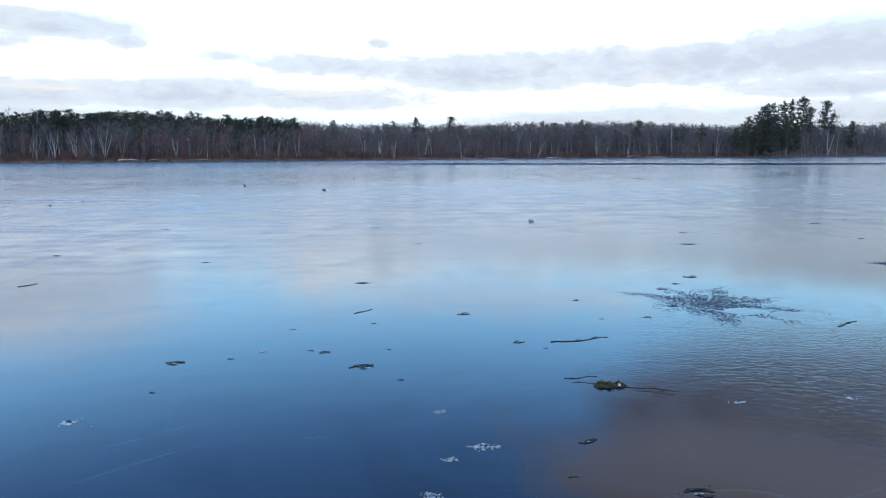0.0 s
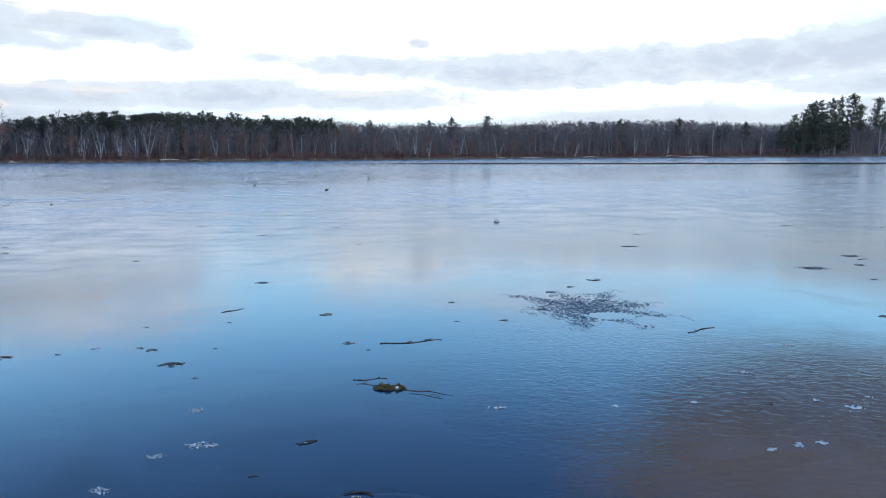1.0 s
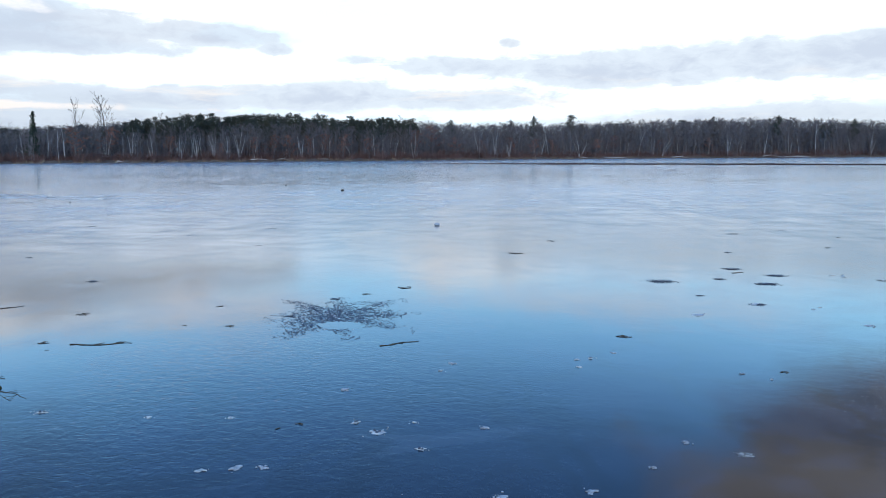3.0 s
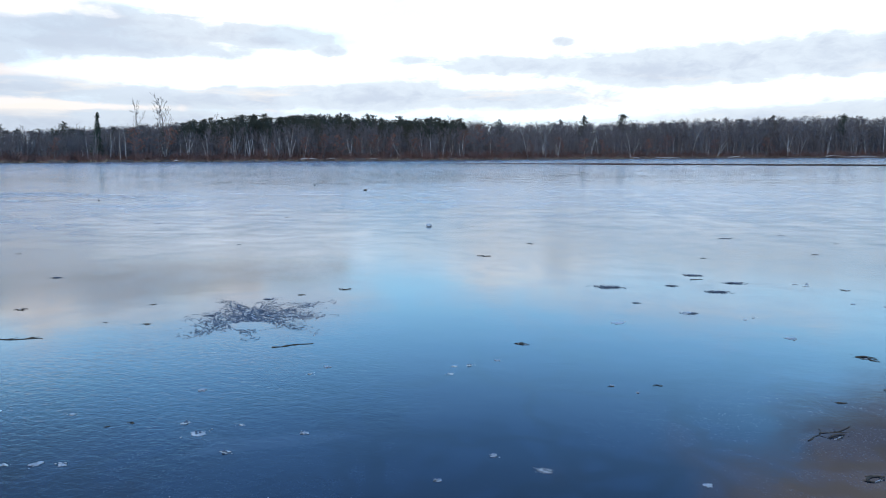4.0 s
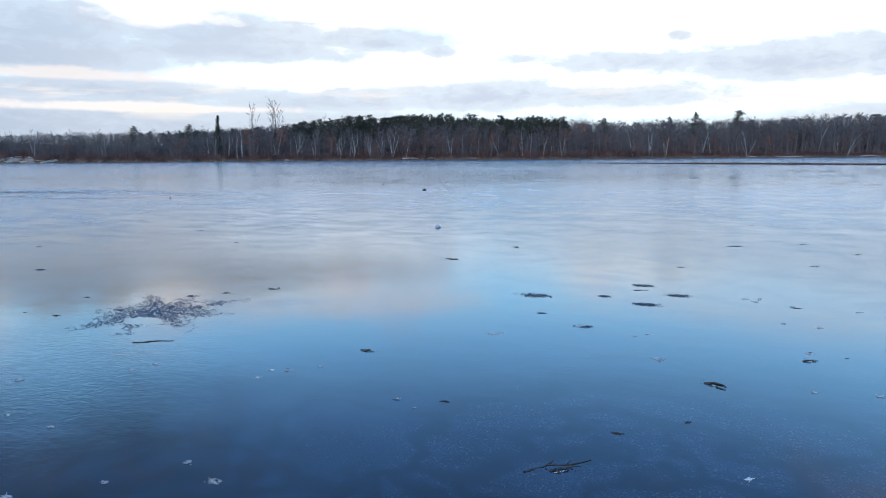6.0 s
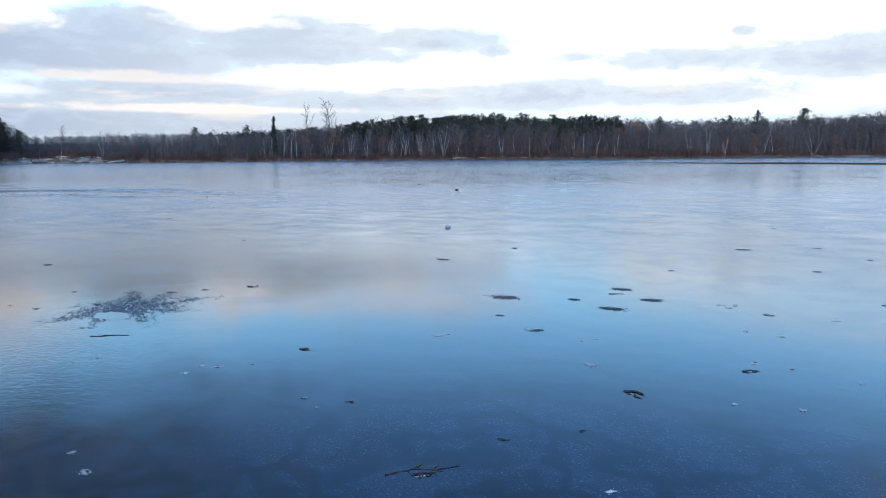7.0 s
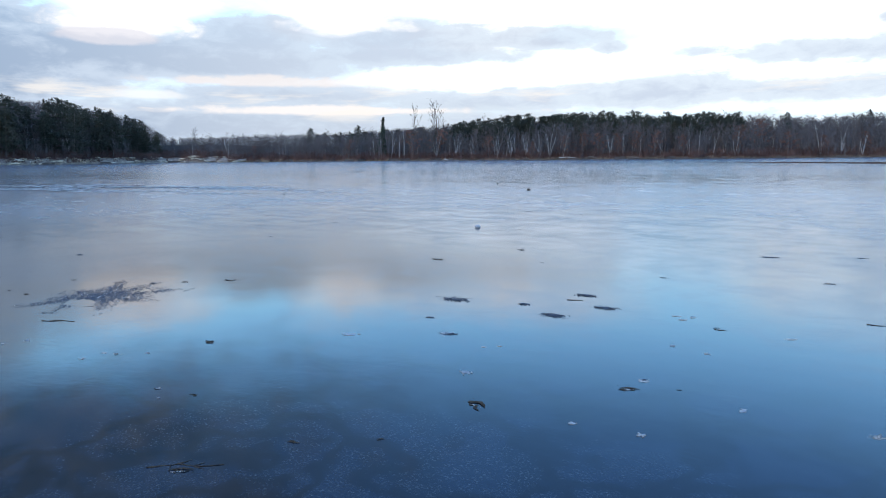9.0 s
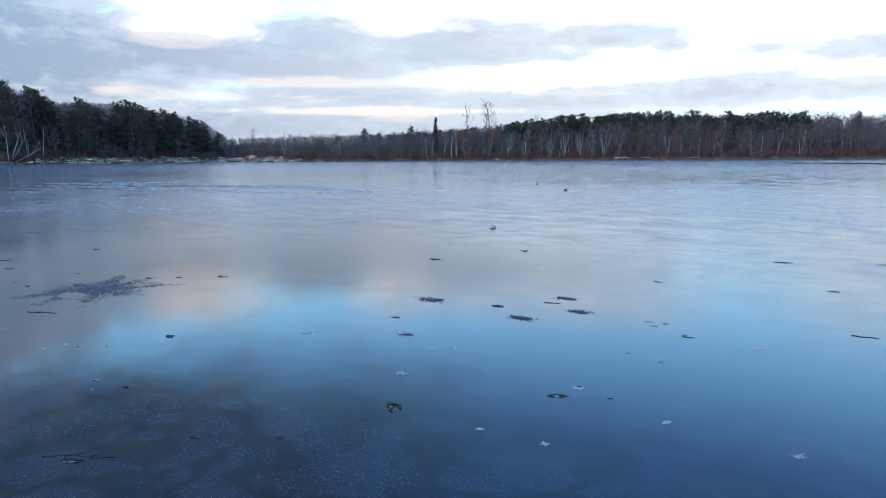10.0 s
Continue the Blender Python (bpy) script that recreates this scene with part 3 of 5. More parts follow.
def birch_meshes(seed, high, girth, stems=1, lean=0.1, forks=3):
    """Slender pale stems that bend and fork, with a thin crown of twigs."""
    rng = random.Random(seed)
    trunk, crown = Soup(), Soup()
    turn = rng.uniform(0, 6.3)
    for stem in range(stems):
        h = high * (1 if stem == 0 else rng.uniform(0.65, 0.95))
        turn += 6.3 / stems + rng.uniform(-0.5, 0.5)
        tilt = lean if stems == 1 else rng.uniform(0.02, 0.34)
        side = Vector((math.cos(turn), math.sin(turn), 0))
        pts = bent(rng, side * 0.12 * (stems > 1) + Vector((0, 0, -0.2)), side * tilt + Vector((0, 0, 1)), h, 8, 0.06, 0.03)
        trunk.tube(pts, [girth * (1 - 0.85 * (k / 8) ** 0.8) + 0.014 for k in range(9)], 5)
        ends = [(pts, 0.45, 1.0, h)]
        for k in range(forks):
            s = rng.uniform(0.28, 0.72)
            a = rng.uniform(0, 6.3)
            ln = h * rng.uniform(0.28, 0.48) * (1.15 - 0.6 * s)
            limb = bent(rng, at_share(pts, s), Vector((math.cos(a) * 0.55, math.sin(a) * 0.55, 1)), ln, 4, 0.10, 0.08)
            r = girth * 0.50 * (1.15 - s) + 0.012
            trunk.tube(limb, [r, r * 0.85, r * 0.65, r * 0.45, r * 0.2], 4)
            ends.append((limb, 0.2, 1.0, ln * 1.6))
        for way, lo, hi, reach in ends:
            for j in range(11):
                p = at_share(way, rng.uniform(lo, hi * 0.99))
                a = rng.uniform(0, 6.3)
                sub = bent(rng, p, Vector((math.cos(a), math.sin(a), rng.uniform(0.5, 1.3))), reach * rng.uniform(0.07, 0.16), 2, 0.2, 0.1)
                crown.tube(sub, [0.022, 0.016, 0.009], 3)
                for _ in range(4):
                    w = at_share(sub, rng.uniform(0.15, 0.97))
                    d = (sub[-1] - sub[0]).normalized() + Vector((rng.gauss(0, 0.6), rng.gauss(0, 0.6), rng.gauss(0.2, 0.5)))
                    crown.sliver(w, w + d.normalized() * reach * rng.uniform(0.04, 0.09), 0.02)
    return trunk, crown


def pine_meshes(seed, high, girth, first=0.4, boughs=42, spread=0.2, shape="pine", size=0.44):
    """White pine with an open, layered crown of needle sprays, or a dense pointed spruce."""
    rng = random.Random(seed)
    trunk, crown = Soup(), Soup()
    pts = bent(rng, Vector((0, 0, -0.3)), Vector((rng.gauss(0, 0.03), rng.gauss(0, 0.03), 1)), high, 7, 0.018)
    trunk.tube(pts, [girth * (1 - 0.93 * k / 7) for k in range(8)], 6)
    side = rng.uniform(0, 6.3)
    for k in range(boughs):
        s = first + (0.99 - first) * (k + rng.random() * 0.9) / boughs
        u = (s - first) / (1 - first)
        if shape == "pine":
            ln = high * spread * (0.42 + 1.35 * u ** 0.5 * (1 - u) ** 0.75 - 0.22 * u) * rng.uniform(0.6, 1.25)
            up = -0.08 + 0.30 * u + rng.gauss(0, 0.08)
        else:
            ln = high * spread * (1.02 - u) * rng.uniform(0.75, 1.15) + 0.15
            up = -0.05 + 0.5 * u
        a = k * 2.4 + rng.uniform(-0.6, 0.6)
        ln *= 1 + 0.25 * math.cos(a - side)
        p = at_share(pts, min(s, 0.985))
        limb = bent(rng, p, Vector((math.cos(a), math.sin(a), up)), ln * 0.85, 3, 0.07, 0.02)
        crown.tube(limb, [0.05, 0.04, 0.028, 0.012], 3)
        # flat pads of foliage along the bough, fuller outwards
        for j in range(max(5, int(ln / (size * 0.30)))):
            share = rng.random() ** 0.7
            q = at_share(limb, 0.12 + 0.87 * share)
            q = q + Vector((rng.gauss(0, 1), rng.gauss(0, 1), 0)) * (0.10 + 0.20 * share) * ln + Vector((0, 0, rng.gauss(0.03, 0.15)))
            crown.tuft(rng, q, size * rng.uniform(0.8, 1.3), 6, None, 0.7)
    crown.tuft(rng, pts[-1], size * 0.9, 9, Vector((0, 0, 1)))
    return trunk, crown


def oak_meshes(seed, high, girth):
    """Broadleaf that still holds its withered leaves."""
    trunk, crown = bare_meshes(seed, high, girth, 0.25, 13, 3, 1, 0.34)
    rng = random.Random(seed + 7)
    leaves = Soup()
    spots = [crown.v[k] for k in range(0, len(crown.v), 4)]
    for p in spots:
        if p.z < high * 0.97 and rng.random() < 0.95:
            leaves.tuft(rng, p + Vector((rng.gauss(0, 0.35), rng.gauss(0, 0.35), rng.gauss(0, 0.25))), 0.55, 6)
    return trunk, crown, leaves


def shrub_meshes(seed, high):
    rng = random.Random(seed)
    s = Soup()
    for _ in range(26):
        a, r = rng.uniform(0, 6.3), rng.uniform(0, 0.9)
        foot = Vector((math.cos(a) * r, math.sin(a) * r, -0.1))
        d = Vector((math.cos(a) * 0.35 + rng.gauss(0, 0.2), math.sin(a) * 0.35 + rng.gauss(0, 0.2), 1))
        pts = bent(rng, foot, d, high * rng.uniform(0.6, 1.1), 2, 0.12)
        s.tube(pts, [0.026, 0.02, 0.012], 3)
        for _ in range(5):
            q = at_share(pts, rng.uniform(0.3, 0.98))
            e = q + Vector((rng.gauss(0, 0.45), rng.gauss(0, 0.45), rng.uniform(0.3, 0.9))).normalized() * high * rng.uniform(0.18, 0.38)
            s.sliver(q, e, 0.026)
    return s


def make_tree(name, label, category, group, pieces):
    """A thing of several part meshes under an empty at its foot."""
    root = new(name)
    root.empty_display_size = 0.5
    tagged(root, label, category, group)
    for part_name, soup, mat in pieces:
        mesh_object(part_name, soup.v, soup.f, mat, root)
    return root


def stand(a, back, turn=0.0, size=1.0, lean=0.0, wide=1.0):
    """The pose of a tree at a bearing, some metres behind the waterline."""
    d = shore(a) + back
    p = polar(a, d, land(a, back) - 0.05)
    return Matrix.Translation(p) @ Matrix.Rotation(radians(a), 4, "Z") @ Matrix.Rotation(lean, 4, "Y") @ Matrix.Rotation(turn, 4, "Z") @ Matrix.Diagonal((size * wide, size * wide, size, 1))


def sized(ob, m):
    """copy_thing keeps the source's scale: carry the new one over afterwards."""
    c = copy_thing(ob, m)
    c.matrix_basis = m
    return c


def top_height(a, back, share=1.0):
    """Height from its foot of a tree that just reaches the skyline."""
    d = shore(a)
    return 1.4 + (lookup(TOPS, a) - 1.4) * share * (d + back) / (d + 12) - land(a, back)


UNIT = 14.0                                  # height at which the patterns are built
BARE = [bare_meshes(100 + k, UNIT, 0.19, (0.22, 0.3, 0.38)[k % 3], 16, 4, 8, 0.30 + 0.03 * (k % 3)) for k in range(7)]
BIRCH = [birch_meshes(200 + k, UNIT, 0.115, (1, 2, 3, 1, 4)[k], (0.08, 0.1, 0.1, 0.2, 0.1)[k], (2, 2, 2, 4, 1)[k]) for k in range(5)]
PINES = [pine_meshes(300 + k, UNIT, 0.24, (0.28, 0.40, 0.5, 0.14)[k % 4], (50, 46, 42, 60)[k % 4], 0.27) for k in range(6)]
SPRUCE = pine_meshes(401, UNIT, 0.2, 0.08, 90, 0.16, "spruce", 0.5)
OAKS = [oak_meshes(500 + k, UNIT, 0.2) for k in range(3)]
SHRUBS = [shrub_meshes(600 + k, 2.2) for k in range(4)]

TREE_LABELS = {
    "bare_tree": ("leafless grey-brown broadleaf tree on the lake shore", "tree"),
    "birch_tree": ("slender pale-barked birch, leafless, on the shore", "tree"),
    "pine_tree": ("tall dark green white pine in the woods", "tree"),
    "spruce_tree": ("narrow pointed dark spruce among birches", "tree"),
    "oak_tree": ("oak holding rust-brown withered leaves", "tree"),
    "shrub": ("reddish-brown leafless shrub at the ice edge", "shrub"),
}


class Kind:
    """Plants trees of one kind: the first of each pattern is built, the others are copies."""

    def __init__(self, name, patterns, mats, parts, group):
        self.name, self.patterns, self.mats, self.parts, self.group = name, patterns, mats, parts, group
        self.made = {}

    def plant(self, k, m):
        k %= len(self.patterns)
        if k not in self.made:
            soups = self.patterns[k]
            soups = soups if isinstance(soups, tuple) else (soups,)
            label, category = TREE_LABELS[self.name]
            if len(soups) == 1:
                ob = mesh_object(self.name, soups[0].v, soups[0].f, self.mats[0])
                tagged(ob, label, category, self.group)
            else:
                ob = make_tree(self.name, label, category, self.group, list(zip(self.parts, soups, self.mats)))
            ob.matrix_basis = m
            self.made[k] = ob
            return ob
        return sized(self.made[k], m)


bare = Kind("bare_tree", BARE, (M_BARK, M_TWIG), ("trunk", "crown"), "bare trees of the shore woods")
birch = Kind("birch_tree", BIRCH, (M_BIRCH, M_TWIG), ("trunk", "crown"), "birches along the shore")
pine = Kind("pine_tree", PINES, (M_BARK, M_NEEDLE), ("trunk", "crown"), "pines of the woods")
spruce = Kind("spruce_tree", [SPRUCE], (M_BARK, M_SPRUCE), ("trunk", "crown"), "spruces")
oak = Kind("oak_tree", OAKS, (M_BARK, M_TWIG, M_RUST), ("trunk", "crown", "leaves"), "oaks with withered leaves")
shrub = Kind("shrub", SHRUBS, (M_SHRUB,), ("stems",), "shrubs along the shore")

rng = random.Random(11)


def plant_woods():
    # front rows of leafless trees all along the shore in view
    for i in range(290):
        a = -36 + 117 * (i + rng.random()) / 290
        back = rng.choice((5, 9, 14, 20, 28)) + rng.uniform(-2, 3)
        h = min(top_height(a, back) * rng.uniform(0.62, 0.95), 19)
        if a > 61:
            h *= 0.72
        elif 12 < a < 37:
            h *= 0.86
        bare.plant(rng.randrange(7), stand(a, back, rng.uniform(0, 6.3), h / UNIT, rng.gauss(0, 0.03), rng.uniform(0.9, 1.3)))
    # pines that make the dark skyline: from bearing to bearing, how many, how far back, share of the full height
    for lo, hi, count, near, farther, least in ((12.5, 36, 80, 16, 40, 0.92), (61.6, 80, 24, 6, 34, 0.8), (43.5, 49, 8, 25, 50, 0.95), (-34, 11, 9, 30, 60, 0.8), (36, 43, 8, 25, 45, 0.85)):
        for i in range(count):
            a = lo + (hi - lo) * (i + rng.random()) / count
            back = rng.uniform(near, farther)
            h = top_height(a, back) * rng.uniform(least, 1.07)
            pine.plant(rng.choice((0, 3, 4)) if a > 61 else rng.randrange(6), stand(a, back, rng.uniform(0, 6.3), h / UNIT, 0.0, rng.uniform(0.85, 1.15)))
    # the high clump of pines on the point
    for a, up, wide in ((-24.4, 2.0, 1.0), (-24.9, 2.5, 1.0), (-25.3, 2.9, 1.0), (-25.8, 3.3, 1.0), (-26.2, 3.6, 0.9), (-26.6, 3.85, 0.9), (-27.1, 4.05, 0.9), (-27.6, 4.0, 0.85), (-28.2, 4.05, 0.8),
                        (-26.0, 2.6, 1.1), (-26.6, 2.9, 1.1), (-27.4, 3.0, 1.1), (-28.0, 3.0, 1.0), (-25.2, 2.0, 1.1), (-28.6, 2.4, 1.0), (-32.2, 2.5, 0.8)):
        back = rng.uniform(-2, 10)
        h = 1.4 + (shore(a) + back) * math.tan(radians(up))
        pine.plant((3, 0)[rng.randrange(2)], stand(a, back, rng.uniform(0, 6.3), h / UNIT, 0.0, wide * 0.72))
    for a, up, wide in ((-29.0, 4.3, 0.7), (-29.4, 3.5, 0.6), (-30.4, 3.95, 0.6), (-30.9, 3.0, 0.6)):
        h = 1.4 + (shore(a) + 4) * math.tan(radians(up))
        pine.plant(2, stand(a, 4, rng.uniform(0, 6.3), h / UNIT, 0.0, wide * 0.85))
    # single pines that overtop the woods
    for a, up, back, wide in ((2.4, 3.45, 40, 0.8), (-0.6, 3.5, 44, 0.8), (4.3, 3.1, 40, 0.8), (9.4, 3.2, 34, 0.8), (-12.0, 3.0, 30, 0.9), (-16.7, 2.95, 24, 0.75),
                              (12.9, 3.3, 24, 0.9), (-21.8, 2.6, 25, 0.8), (-20.3, 2.3, 20, 0.7)):
        h = 1.4 + (shore(a) + back) * math.tan(radians(up)) - land(a, back)
        pine.plant((1, 2, 5)[rng.randrange(3)], stand(a, back, rng.uniform(0, 6.3), h / UNIT, 0.0, wide * 0.85))
    for a, top, back, wide in ((49.3, 11.4, 30, 1.0), (45.0, 12.0, 25, 0.9), (72.2, 19.2, 7, 1.0), (67.8, 18.4, 6, 1.1), (77.0, 22.0, 8, 1.0), (69.6, 18.8, 12, 0.9),
                               (61.9, 10.6, 8, 1.0), (62.5, 12.6, 9, 1.0), (63.2, 14.8, 10, 1.0), (64.0, 16.0, 10, 1.0), (65.0, 17.2, 9, 1.0), (66.2, 17.9, 10, 1.0)):
        pine.plant(3, stand(a, back, rng.uniform(0, 6.3), (top - land(a, back)) * (1 + (back - 12) / 220) / UNIT, 0.0, wide))
    spruce.plant(0, stand(42.5, 8, 0.3, 13.6 / UNIT, 0.0, 0.9))
    # leafless giants over the skyline
    for a, top, back in ((37.7, 19.0, 15), (39.6, 17.4, 15), (34.0, 15.0, 26), (59.1, 12.0, 30), (56.6, 10.9, 40), (53.6, 10.9, 40), (51.8, 10.8, 40), (13.9, 15.4, 24), (47.5, 10.8, 30), (75.0, 18.8, 12), (75.8, 19.4, 14), (31.5, 15.2, 30)):
        bare.plant(rng.randrange(7), stand(a, back, rng.uniform(0, 6.3), (top - land(a, back)) / UNIT, 0.0, 1.1))
    # birches: bearing, pattern, degrees above the horizon, lean
    for a, stems, up, lean in ((32.4, 1, 1.8, 0.05), (31.4, 0, 2.0, 0.08), (30.6, 3, 2.2, 0.02), (29.6, 2, 2.1, -0.05), (27.6, 4, 2.8, 0.0), (28.4, 4, 2.2, -0.2), (26.4, 1, 2.2, 0.15),
                               (22.4, 2, 1.9, 0.02), (21.4, 1, 1.8, 0.05), (18.0, 3, 2.0, -0.42), (16.1, 1, 2.0, -0.1), (15.4, 0, 2.0, 0.0), (14.3, 3, 1.8, 0.15), (12.7, 1, 2.2, 0.1)):
        birch.plant(stems, stand(a, rng.uniform(2.5, 5), rng.uniform(0, 6.3), (shore(a) * math.tan(radians(up)) + 0.8) / UNIT, lean, 0.9))
    for a, stems, up, lean in ((6.9, 2, 2.2, 0.0), (5.6, 4, 2.2, 0.05), (4.3, 2, 1.6, 0.0), (1.6, 3, 1.9, 0.15), (0.9, 0, 1.7, -0.12), (-1.7, 1, 2.0, -0.18), (-1.8, 3, 1.5, 0.3),
                               (-6.5, 3, 2.5, 0.2), (-8.4, 4, 1.6, 0.3), (-13.4, 2, 1.8, 0.0), (-16.0, 1, 1.7, 0.05), (-19.5, 0, 2.4, 0.0), (-23.0, 1, 1.8, 0.0), (-30.8, 1, 2.4, 0.0), (-31.4, 0, 2.3, 0.03)):
        birch.plant(stems, stand(a, rng.uniform(2.5, 5), rng.uniform(0, 6.3), (shore(a) * math.tan(radians(up)) + 0.8) / UNIT, lean, 0.9))
    for a, stems, up, lean in ((56.1, 2, 1.9, 0.0), (51.3, 1, 1.9, 0.02), (43.3, 3, 2.0, -0.12), (42.8, 0, 2.0, 0.05), (41.8, 3, 2.1, 0.12), (41.0, 0, 2.2, 0.0), (40.6, 1, 2.6, 0.03),
                               (37.7, 2, 2.1, 0.0), (35.9, 2, 2.2, 0.06), (34.4, 1, 2.0, -0.03), (32.2, 2, 2.0, 0.1), (31.0, 4, 2.2, 0.05), (59.0, 0, 1.6, 0.0)):
        birch.plant(stems, stand(a, rng.uniform(2.5, 5), rng.uniform(0, 6.3), (shore(a) * math.tan(radians(up)) + 0.8) / UNIT, lean, 0.9))
    # a clump of birch stems fanning out over a boulder
    for a, tall, lean in ((76.75, 9.5, -0.04), (76.65, 10.0, 0.30), (76.6, 8.6, 0.46), (76.5, 8.0, 1.02)):
        birch.plant(0, stand(a, 1.6, 0.4, tall / UNIT, lean, 1.1))
    for i in range(70):
        a = -24 + 100 * (i + rng.random()) / 70
        if 61 < a < 68:
            continue
        back = rng.uniform(3, 12)
        h = top_height(a, back) * rng.uniform(0.40, 0.62)
        birch.plant(rng.choice((0, 0, 1, 3)), stand(a, back, rng.uniform(0, 6.3), h / UNIT, rng.gauss(0, 0.09), 0.8))
    # oaks
    for a, share, back in ((24.8, 0.55, 8), (23.4, 0.55, 9), (21.6, 0.55, 8), (20.2, 0.6, 9), (18.9, 0.6, 8), (16.5, 0.5, 9), (12.5, 0.75, 12), (4.0, 0.6, 10), (2.2, 0.55, 8), (-4.5, 0.6, 12), (-3.0, 0.5, 9),
                           (45.6, 0.75, 7), (39.8, 0.95, 12), (37.5, 0.9, 10), (10.8, 0.98, 18), (54.0, 0.55, 6), (29.0, 0.35, 4), (33.0, 0.55, 8), (-12.0, 0.5, 12), (9.0, 0.6, 10), (26.5, 0.5, 7), (0.5, 0.5, 7), (6.5, 0.5, 9), (-8, 0.45, 8)):
        back = 0.3 * back
        h = top_height(a, back, share)
        oak.plant(rng.randrange(3), stand(a, back, rng.uniform(0, 6.3), h / UNIT, 0.0, rng.uniform(1.3, 1.8)))
    # shrubs
    for i in range(290):
        a = -25 + 103 * (i + rng.random()) / 290
        back = rng.uniform(0.8, 4.5)
        if 56 < a < 75 and rng.random() < 0.6:
            back += 4
        shrub.plant(rng.randrange(4), stand(a, back, rng.uniform(0, 6.3), rng.uniform(0.75, 1.45), 0.0, rng.uniform(0.9, 1.4)))


plant_woods()


def joined(name, blocks, poses, mat, label, category):
    """Many placed copies of a few patterns as one mesh."""
    vs, fs, n = [], [], 0
    for k, m in poses:
        v, f = blocks[k]
        m = np.array(m)
        vs.append(v @ m[:3, :3].T + m[:3, 3])
        fs += [tuple(i + n for i in q) for q in f]
        n += len(v)
    me = bpy.data.meshes.new(name)
    me.from_pydata(np.concatenate(vs).tolist(), [], fs)
    me.materials.append(mat)
    tagged(new(name, me), label, category, kind="stuff")


def block(*soups):
    v, f = [], []
    for s in soups:
        f += [tuple(i + len(v) for i in q) for q in s.f]
        v += [tuple(p) for p in s.v]
    return np.array(v), f


def brush_mesh(seed):
    """A thicket of saplings."""
    r = random.Random(seed)
    s = Soup()
    for _ in range(26):
        foot = Vector((r.uniform(-2.5, 2.5), r.uniform(-2.5, 2.5), -0.1))
        h = r.uniform(2.5, 7.0)
        top = foot + Vector((r.gauss(0, 0.5), r.gauss(0, 0.5), h))
        s.tube([foot, top], [0.045, 0.015], 3)
        for _ in range(9):
            p = foot.lerp(top, r.uniform(0.25, 0.97))
            s.sliver(p, p + Vector((r.gauss(0, 0.6), r.gauss(0, 0.6), r.uniform(0.4, 1.3))), 0.03)
    return s


def wood_tree(seed):
    """A plain leafless tree for the depth of the woods: a trunk, limbs and a haze of twigs."""
    r = random.Random(seed)
    s = Soup()
    pts = bent(r, Vector((0, 0, -0.3)), Vector((r.gauss(0, 0.04), r.gauss(0, 0.04), 1)), UNIT, 4, 0.05)
    s.tube(pts, [0.17, 0.14, 0.10, 0.06, 0.02], 4)
    for k in range(15):
        u = 0.20 + 0.78 * ((k + r.random()) / 15) ** 0.8
        p = at_share(pts, u)
        a = k * 2.4 + r.uniform(-0.5, 0.5)
        ln = UNIT * 0.30 * (1.05 - 0.55 * u) * r.uniform(0.7, 1.2)
        limb = bent(r, p, Vector((math.cos(a), math.sin(a), 0.5 + 0.8 * u)), ln, 2, 0.16, 0.12)
        s.tube(limb, [0.036, 0.026, 0.010], 3)
        for j in range(5):
            q = at_share(limb, r.uniform(0.2, 0.98))
            d = (limb[-1] - limb[0]).normalized() + Vector((r.gauss(0, 0.5), r.gauss(0, 0.5), r.gauss(0.25, 0.4)))
            e = q + d.normalized() * ln * r.uniform(0.3, 0.55)
            s.sliver(q, e, 0.024)
            for _ in range(9):
                w = q.lerp(e, r.uniform(0.1, 0.95))
                d2 = d.normalized() + Vector((r.gauss(0, 0.6), r.gauss(0, 0.6), r.gauss(0.3, 0.5)))
                s.sliver(w, w + d2.normalized() * ln * r.uniform(0.16, 0.34), 0.022)
    return s


def far_tree(seed):
    """A crown of fine twigs on a thin trunk, for the back of the woods."""
    r = random.Random(seed)
    s = Soup()
    s.tube([Vector((0, 0, -0.3)), Vector((r.gauss(0, 0.3), r.gauss(0, 0.3), UNIT * 0.9))], [0.16, 0.03], 3)
    for _ in range(440):
        u = r.uniform(0.30, 0.97)
        reach = UNIT * 0.27 * math.sin(math.pi * min(1.0, 0.18 + 0.82 * u)) ** 0.6
        a, q = r.uniform(0, 6.3), reach * math.sqrt(r.random())
        p = Vector((math.cos(a) * q, math.sin(a) * q, UNIT * u - 0.8))
        d = Vector((math.cos(a) * 0.5 + r.gauss(0, 0.35), math.sin(a) * 0.5 + r.gauss(0, 0.35), r.uniform(0.4, 1.1))).normalized()
        s.sliver(p, p + d * r.uniform(0.8, 1.7), 0.044)
    return s


